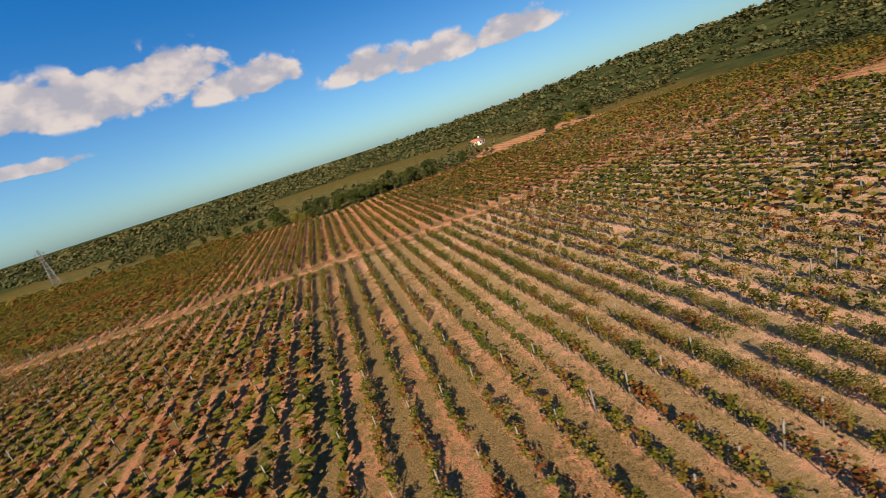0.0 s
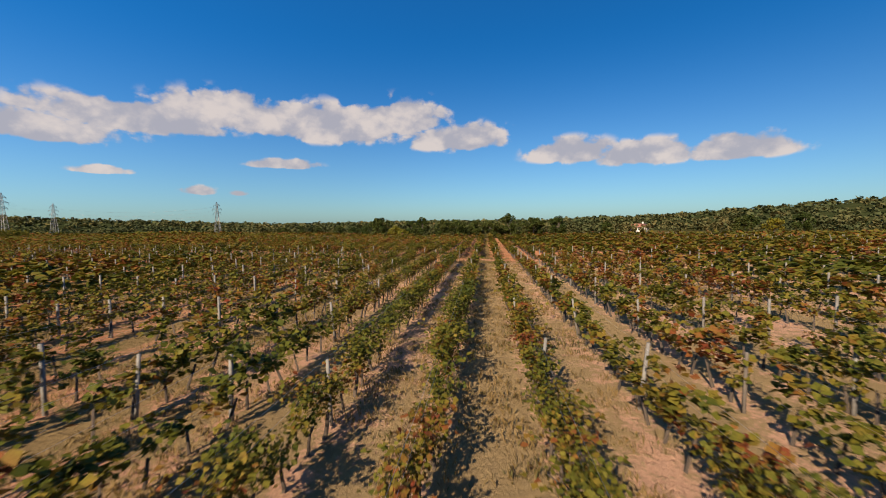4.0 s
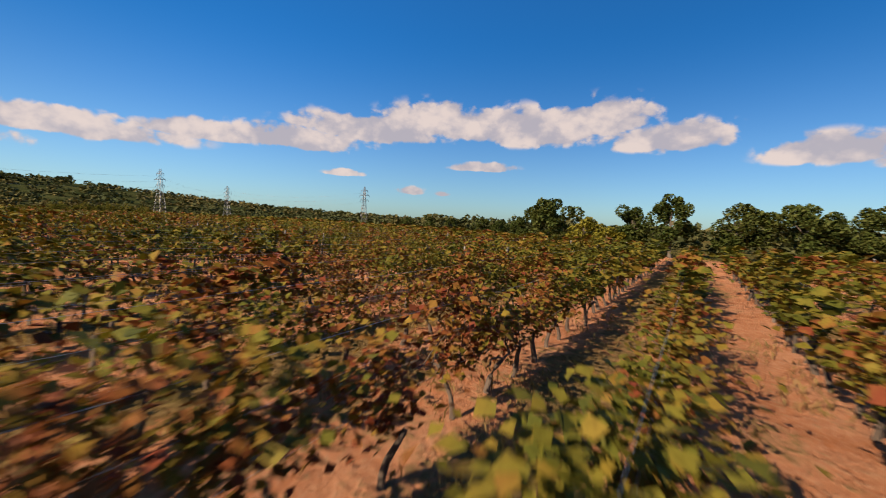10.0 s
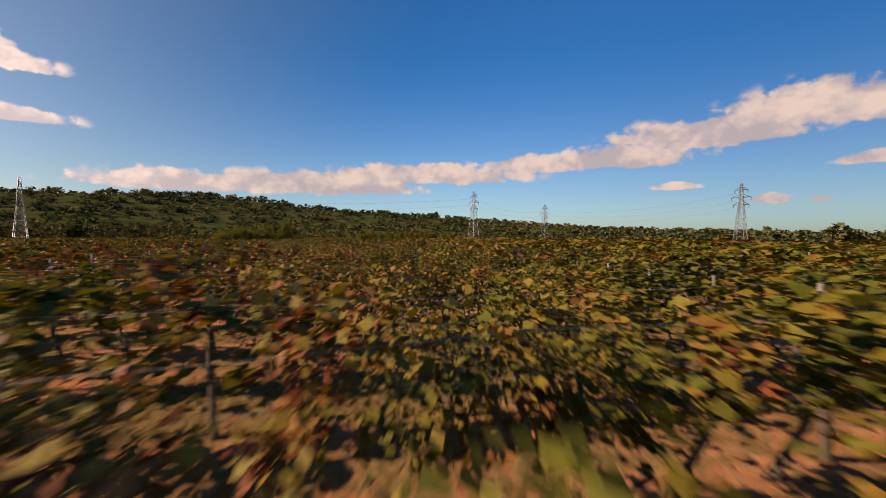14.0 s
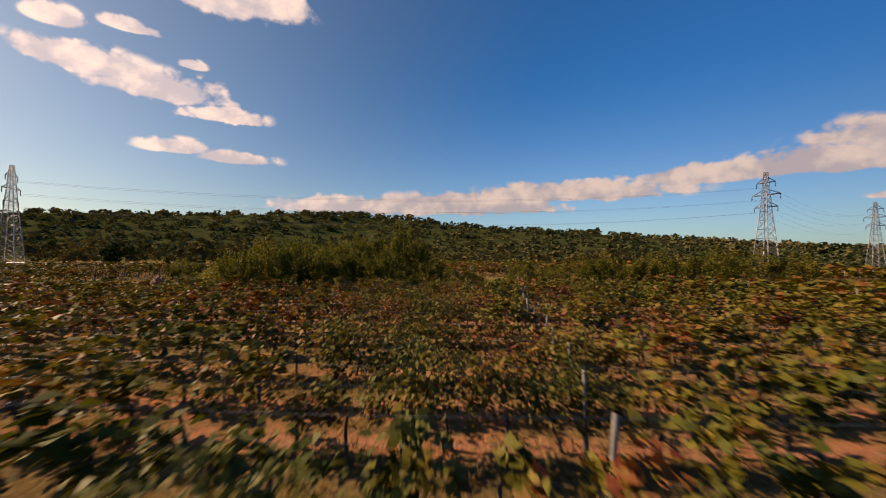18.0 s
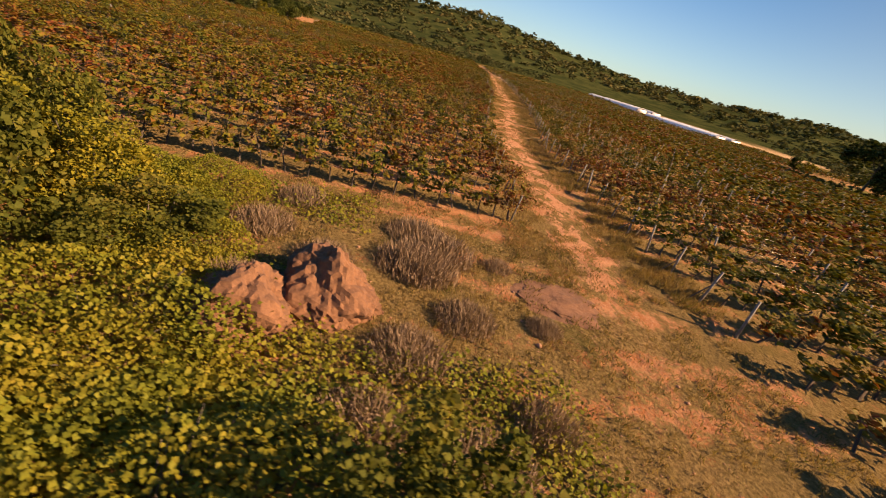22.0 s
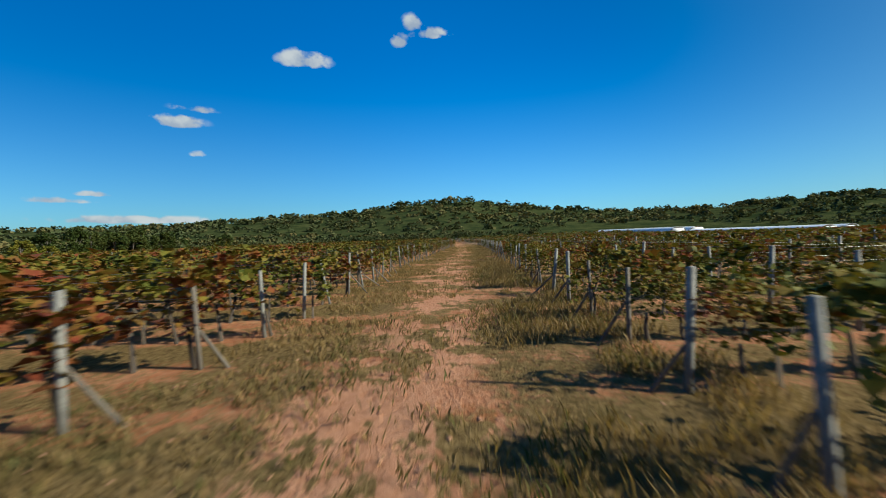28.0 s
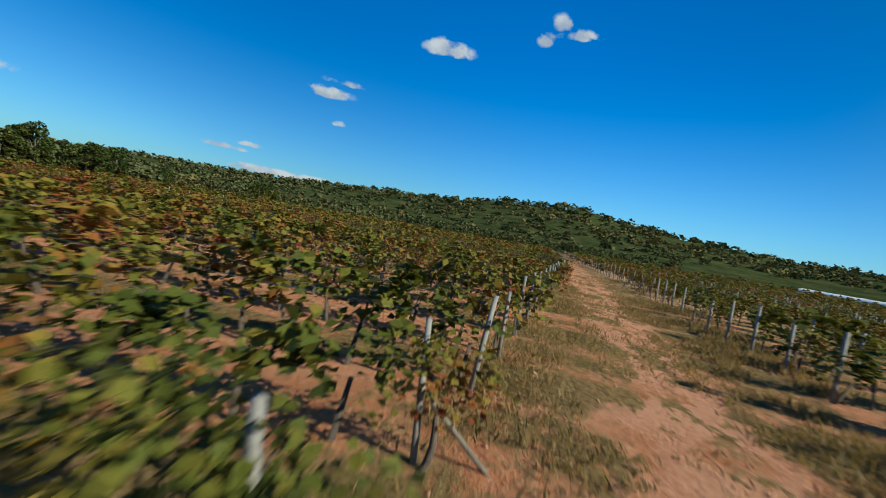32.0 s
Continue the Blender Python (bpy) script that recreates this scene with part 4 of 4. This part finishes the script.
oak = make_tree(11, 8.0, 7.4, 0.42, 5000, None, "round dark green oak at the edge of the vineyard", 0.06)
ash = make_tree(12, 8.6, 5.8, 0.42, 4200, None, "tall slim green tree in the hedge line", 0.06)
wide = make_tree(13, 6.8, 8.8, 0.42, 5200, None, "broad spreading green tree beside the vineyard", 0.05)
gold = make_tree(14, 4.5, 5.0, 0.34, 2200, mat_yellow, "low tree with bright yellow autumn leaves", 0.15)
kinds = {"oak": oak, "ash": ash, "wide": wide, "gold": gold}
used = set()
r = np.random.default_rng(21)
for kind_, x, y, size in TREES:
    place(kinds[kind_], x, y, None, r.uniform(0, 6.3), size, kind_ not in used, r.uniform(0.9, 1.1))
    used.add(kind_)

thick = make_shrub(31, 3.0, 5.5, 0.16, 5500, mat_shrub, "dense dark green thicket with dry seed stalks", "thicket")
grey = make_shrub(32, 2.0, 4.0, 0.1, 6000, mat_shrub, "low grey-green bush at the foot of the thicket", "bush")
bram = make_shrub(33, 1.1, 5.2, 0.09, 7500, mat_bramble, "low spreading bramble with yellow-green leaves", "bramble")
dead = make_weed(34, 0.55, 1.8)
shape = [max(v[k] for v in thick.children[0].bound_box) for k in (0, 2)]
for i, (x, y, w, h) in enumerate(THICKETS):
    m = Matrix.LocRotScale((x, y, float(ground_z(x, y))), Euler((0, 0, r.uniform(0, 6.3))), (w / 2 / shape[0], w / 2 / shape[0], h / shape[1]))
    (thick if i == 0 else copy_thing(thick, pose(0, 0, 0))).matrix_basis = m
amber = make_shrub(35, 2.7, 3.6, 0.12, 5000, mat_yellow, "tall yellowing bush at the edge of the thicket", "shrub")
kinds = {"amber": amber, "grey": grey, "bram": bram, "dead": dead}
used = set()
for kind_, x, y, size in SHRUBS:
    place(kinds[kind_], -160.5 + 1.3 * (x + 99.3), 113.0 + 1.35 * (y - 96.2), None, r.uniform(0, 6.3), size * 1.25, kind_ not in used, r.uniform(0.85, 1.1))
    used.add(kind_)


# the woods on the hills
def far_woods():
    r = np.random.default_rng(77)
    chunks = []
    for x0, x1, y0, y1, count, size, leaf, quads in WOODS:
        for x, y in zip(r.uniform(x0, x1, count), r.uniform(y0, y1, count)):
            s = size * r.uniform(0.6, 1.25)
            z = float(ground_z(x, y))
            p, _ = crown_points(r, quads, s * 0.55, s * 0.55, s * 0.42, s * 0.5, 7)
            v, f = leaves(p, leaf * s / size, r, 0.35)
            chunks.append((v + np.array([x, y, z - 0.3]), f))
    return join(chunks)


def hill_woods():
    """Tree tops over the wooded slopes, spread evenly by bearing and distance."""
    r = np.random.default_rng(78)
    n = HILL_TREES
    a, d = r.uniform(0, 2 * np.pi, n), 170 * (1100 / 170) ** r.uniform(0, 1, n)
    x, y = MIDDLE[0] + d * np.cos(a), MIDDLE[1] + d * np.sin(a)
    z = ground_z(x, y)
    keep = (in_field(x, y) < 0.02) & ~((x > 110) & (x < 310) & (y > -170) & (y < 30)) & (wave(x, y, 60.0, 4.0) + d / 260.0 > 0.75)
    x, y, z, d = x[keep], y[keep], z[keep], d[keep]
    s = r.uniform(3.4, 6.6, len(x)) * np.clip(d / 340, 0.8, 2.2)
    q = 22
    c = np.repeat(np.stack([x, y, z], 1), q, 0)
    u = r.normal(0, 1, (len(c), 3))
    u /= np.linalg.norm(u, axis=1)[:, None]
    u[:, 2] = np.abs(u[:, 2])
    s = np.repeat(s, q)
    c = c + u * (s * r.uniform(0.35, 0.62, len(c)))[:, None] * np.array([1, 1, 0.95])
    return leaves(c, s * 0.42, r, 0.35)


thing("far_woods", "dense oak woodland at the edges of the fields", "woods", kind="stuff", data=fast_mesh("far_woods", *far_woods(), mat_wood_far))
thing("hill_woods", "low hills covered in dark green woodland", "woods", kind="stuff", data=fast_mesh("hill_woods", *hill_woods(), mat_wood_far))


# ---------------------------------------------------------------- pylons
def bar(a, b, w):
    return tube(np.array([a, b], float), np.array([w, w]), 4)


def make_pylon(h):
    p = thing("power_pylon", "grey steel lattice power pylon with three pairs of arms", "pylon", "pylons of the power line")
    base, waist, top = h * 0.085, h * 0.035, h * 0.012

    def half(z):
        return np.interp(z, [0, h * 0.62, h], [base, waist, top])

    levels = np.concatenate([np.linspace(0, h * 0.62, 8), np.linspace(h * 0.68, h, 6)])
    for sx in (-1, 1):
        for sy in (-1, 1):
            q = [(sx * half(z), sy * half(z), z) for z in (0, h * 0.62, h)]
            part("leg", tube(np.array(q), np.array([0.06, 0.05, 0.04]), 4), mat_steel, p)
    lattice = []
    for z0, z1 in zip(levels[:-1], levels[1:]):
        for k in range(4):
            c = [(-1, -1), (1, -1), (1, 1), (-1, 1)]
            a, b = c[k], c[(k + 1) % 4]
            lattice.append(bar((a[0] * half(z0), a[1] * half(z0), z0), (b[0] * half(z1), b[1] * half(z1), z1), 0.018))
            lattice.append(bar((b[0] * half(z0), b[1] * half(z0), z0), (a[0] * half(z1), a[1] * half(z1), z1), 0.018))
            lattice.append(bar((a[0] * half(z1), a[1] * half(z1), z1), (b[0] * half(z1), b[1] * half(z1), z1), 0.018))
    part("bracing", join(lattice), mat_steel, p)
    for z, reach in ((0.66, 0.11), (0.78, 0.135), (0.9, 0.09)):
        for s in (-1, 1):
            w = half(h * z)
            tip = (s * h * reach, 0, h * z)
            c = [bar((s * w, sy * w, h * z), tip, 0.045) for sy in (-1, 1)] + [bar((s * w, 0, h * (z + 0.05)), tip, 0.04)]
            arm = part("crossarm", join(c), mat_steel, p)
            part("insulator", bar(tip, (tip[0], 0, tip[2] - h * 0.05), 0.04), mat_glass, arm)
    return p


pylon = make_pylon(PYLON_H)
for i, (x, y, size) in enumerate(PYLONS):
    place(pylon, x, y, None, radians(PYLON_TURN), size, i == 0)


def cables():
    chunks = []
    a = radians(PYLON_TURN)
    for (xa, ya, sa), (xb, yb, sb) in zip(PYLONS[:-1], PYLONS[1:]):
        za, zb = float(ground_z(xa, ya)), float(ground_z(xb, yb))
        for z, reach in ((0.66, 0.11), (0.78, 0.135), (0.9, 0.09)):
            for s in (-1, 1):
                o = s * PYLON_H * reach
                t = np.linspace(0, 1, 10)
                sag = 3.0 * 4 * t * (1 - t)
                chunks.append(tube(np.stack([xa + (xb - xa) * t + o * math.cos(a), ya + (yb - ya) * t + o * math.sin(a),
                                             za + (zb - za) * t + PYLON_H * (z - 0.05) * (sa + (sb - sa) * t) - sag], 1), np.full(10, 0.012), 3))
    return join(chunks)


thing("power_lines", "thin sagging cables between the pylons", "cable", kind="stuff", data=fast_mesh("power_lines", *cables(), mat_steel))


# ---------------------------------------------------------------- buildings far off
def make_greenhouse(length, width, height):
    g = thing("greenhouse", "long low greenhouse under white plastic film", "greenhouse", "greenhouses beyond the vineyard")
    a = np.linspace(0, np.pi, 11)
    prof = np.stack([-np.cos(a) * width / 2, np.sin(a) ** 0.7 * height], 1)
    v, f = [], []
    for k, x in enumerate(np.linspace(-length / 2, length / 2, 9)):
        for q in prof:
            v.append((x, q[0], q[1]))
    for k in range(8):
        for j in range(10):
            b = k * 11 + j
            f.append((b, b + 1, b + 12, b + 11))
    part("film", (np.array(v), np.array(f)), mat_film, g, smooth=True)
    for x in np.linspace(-length / 2, length / 2, 9):
        part("hoop", tube(np.stack([np.full(11, x), prof[:, 0] * 1.005, prof[:, 1] * 1.01], 1), np.full(11, 0.06), 4), mat_steel, g)
    for s in (-1, 1):
        part("end_wall", box(s * length / 2 - 0.1, s * length / 2 + 0.1, -width * 0.42, width * 0.42, 0, height * 0.8, 0.85), mat_film, g)
    return g


def make_house(w, d, h, label):
    g = thing("house", label, "house")
    part("wall", box(-w / 2, w / 2, -d / 2, d / 2, -0.5, h), mat_wall, g)
    v = np.array([(-w / 2 - 0.4, -d / 2 - 0.4, h), (w / 2 + 0.4, -d / 2 - 0.4, h), (w / 2 + 0.4, d / 2 + 0.4, h), (-w / 2 - 0.4, d / 2 + 0.4, h),
                  (-w / 2 - 0.2, 0, h + d * 0.3), (w / 2 + 0.2, 0, h + d * 0.3)])
    roof = part("roof", (v, np.array([(0, 1, 5, 4), (2, 3, 4, 5), (0, 4, 3, 3), (1, 2, 5, 5), (0, 3, 2, 1)])), mat_roof, g)
    part("chimney", box(w * 0.2, w * 0.2 + 0.6, -0.3, 0.3, h, h + d * 0.3 + 0.8), mat_wall, roof)
    for s in (-1, 1):
        for x in np.linspace(-w * 0.35, w * 0.35, 3):
            win = part("window", box(x - 0.5, x + 0.5, s * d / 2 - 0.03, s * d / 2 + 0.04, 1.0, 2.3), mat_glass, g)
            part("sill", box(x - 0.6, x + 0.6, s * d / 2 - 0.03, s * d / 2 + 0.15, 0.9, 1.0), mat_concrete, win)
    part("door", box(-0.5 + w * 0.17, 0.5 + w * 0.17, -d / 2 - 0.05, -d / 2 + 0.03, 0, 2.1), mat_post_wood, g)
    return g


glass_house = make_greenhouse(GREENHOUSE_SIZE[0], GREENHOUSE_SIZE[1], GREENHOUSE_SIZE[2])
for i, (x, y, a) in enumerate(GREENHOUSES):
    place(glass_house, x, y, float(ground_z(x, y)) - 0.1, radians(a), 1.0, i == 0)
for x, y, a, w, d, h, label in HOUSES:
    place(make_house(w, d, h, label), x, y, None, radians(a), 1.0, True)


# ---------------------------------------------------------------- heaps of earth by the thicket
def make_heap(seed, w, h):
    r = np.random.default_rng(seed)
    bm = bmesh.new()
    bmesh.ops.create_icosphere(bm, subdivisions=5, radius=1.0)
    for v in bm.verts:
        c = v.co
        k = 1 + 0.3 * noise.noise(c * 1.9 + Vector((seed, 0, 0))) + 0.1 * noise.noise(c * 6.0) + 0.06 * noise.noise(c * 15.0) + 0.04 * noise.noise(c * 34.0)
        pile = (1.0 - math.hypot(c.x, c.y) ** 1.6) * 0.6 + 0.25 * c.z if c.z > 0 else -0.25
        v.co = Vector((c.x * w * 0.62 * k, c.y * w * 0.52 * k, pile * h * 1.15 * k))
    me = bpy.data.meshes.new("earth_mound")
    bm.to_mesh(me)
    bm.free()
    me.materials.append(mat_clod)
    return me


for k, (x, y, w, h, label) in enumerate(HEAPS):
    thing("earth_mound", label, "mound", data=make_heap(40 + k, w, h), at=pose(x, y, float(ground_z(x, y)) - 0.02, 0, 0, 40 * k))


# ---------------------------------------------------------------- dry grass and weeds
def blades(n, x, y, h, r, lean=0.35, width=0.012):
    a, b = r.uniform(0, 2 * np.pi, n), r.uniform(0, 2 * np.pi, n)
    hh = h * r.uniform(0.5, 1.3, n)
    z = ground_z(x, y)
    base = np.stack([x, y, z - 0.01], 1)
    tip = base + np.stack([np.cos(a) * hh * lean, np.sin(a) * hh * lean, hh], 1)
    w = np.stack([np.cos(b), np.sin(b), np.zeros(n)], 1) * (width * r.uniform(0.6, 1.6, n))[:, None]
    mid_ = base * 0.45 + tip * 0.55 - np.stack([np.cos(a) * hh * lean * 0.2, np.sin(a) * hh * lean * 0.2, -0.04 * hh], 1)
    v = np.stack([base - w, mid_ - w * 0.8, tip, mid_ + w * 0.8], 1)
    return v.reshape(-1, 3), np.arange(4 * n).reshape(n, 4)


def grass_field():
    r = np.random.default_rng(91)
    chunks = []
    for x0, x1, y0, y1, tufts, h, per, w in LANE_GRASS + GRASS:
        tx, ty = r.uniform(x0, x1, tufts), r.uniform(y0, y1, tufts)
        if y0 < 0:
            ty = ty + lane_middle(tx)
        keep = (wave(tx, ty, 1.9, 3.0) + 0.7 * wave(tx, ty, 0.6, 1.0)) > -0.25
        aside = np.abs(ty - np.interp(tx, [p[0] for p in TRACK], [p[1] for p in TRACK]) + 0.35 * wave(tx, ty, 1.3, 6.0))
        keep &= (aside > 0.9) | (tx > -2) | (r.uniform(0, 1, tufts) < 0.35)
        tx, ty = tx[keep], ty[keep]
        x = np.repeat(tx, per) + r.normal(0, 0.07, len(tx) * per)
        y = np.repeat(ty, per) + r.normal(0, 0.07, len(ty) * per)
        chunks.append(blades(len(x), x, y, h, r, 0.5, w))
    return join(chunks)


thing("dry_grass", "tufts of dry straw-coloured grass with some green", "grass", kind="stuff", data=fast_mesh("dry_grass", *grass_field(), mat_grass))


def weeds():
    """Low weeds and runners over the rough ground round the thickets."""
    r = np.random.default_rng(93)
    chunks = []
    for x0, x1, y0, y1, count, h in WEEDS:
        x, y = r.uniform(x0, x1, count), r.uniform(y0, y1, count)
        keep = wave(x, y, 2.6, 5.0) > -0.35
        x, y = x[keep], y[keep]
        q = 14
        s = np.repeat(h * r.uniform(0.5, 1.3, len(x)), q)
        c = np.stack([np.repeat(x, q), np.repeat(y, q), np.repeat(ground_z(x, y), q)], 1) + r.normal(0, 1, (len(x) * q, 3)) * np.stack([0.28 + 0 * s, 0.28 + 0 * s, s * 0.5], 1)
        c[:, 2] = np.abs(c[:, 2]) + 0.03
        chunks.append(leaves(c, 0.11, r, 0.4))
    return join(chunks)


thing("weeds", "rough green and yellow weeds over the headland", "weeds", kind="stuff", data=fast_mesh("weeds", *weeds(), mat_bramble))


def clods():
    """Small broken lumps of dry earth and stones."""
    r = np.random.default_rng(95)
    o = np.array([(1, 0, 0), (-1, 0, 0), (0, 1, 0), (0, -1, 0), (0, 0, 1), (0, 0, -1)], float)
    f = np.array([(0, 2, 4), (2, 1, 4), (1, 3, 4), (3, 0, 4), (2, 0, 5), (1, 2, 5), (3, 1, 5), (0, 3, 5)])
    chunks = []
    for x0, x1, y0, y1, count, size in CLODS:
        x, y = r.uniform(x0, x1, count), r.uniform(y0, y1, count)
        y = y + lane_middle(x)
        s = size * r.lognormal(0, 0.5, count)
        v = o[None] * s[:, None, None] * r.uniform(0.6, 1.3, (count, 6, 1)) * np.array([1.2, 1.2, 0.7])
        a = r.uniform(0, 6.3, count)[:, None]
        v = np.stack([v[..., 0] * np.cos(a) - v[..., 1] * np.sin(a) + x[:, None], v[..., 0] * np.sin(a) + v[..., 1] * np.cos(a) + y[:, None], v[..., 2] + ground_z(x, y)[:, None] + 0.2 * s[:, None]], -1)
        chunks.append((v.reshape(-1, 3), (f[None] + 6 * np.arange(count)[:, None, None]).reshape(-1, 3)))
    return join(chunks)


thing("clods", "small clods of dry reddish earth and stones on the track", "clods", kind="stuff", data=fast_mesh("clods", *clods(), mat_stone))
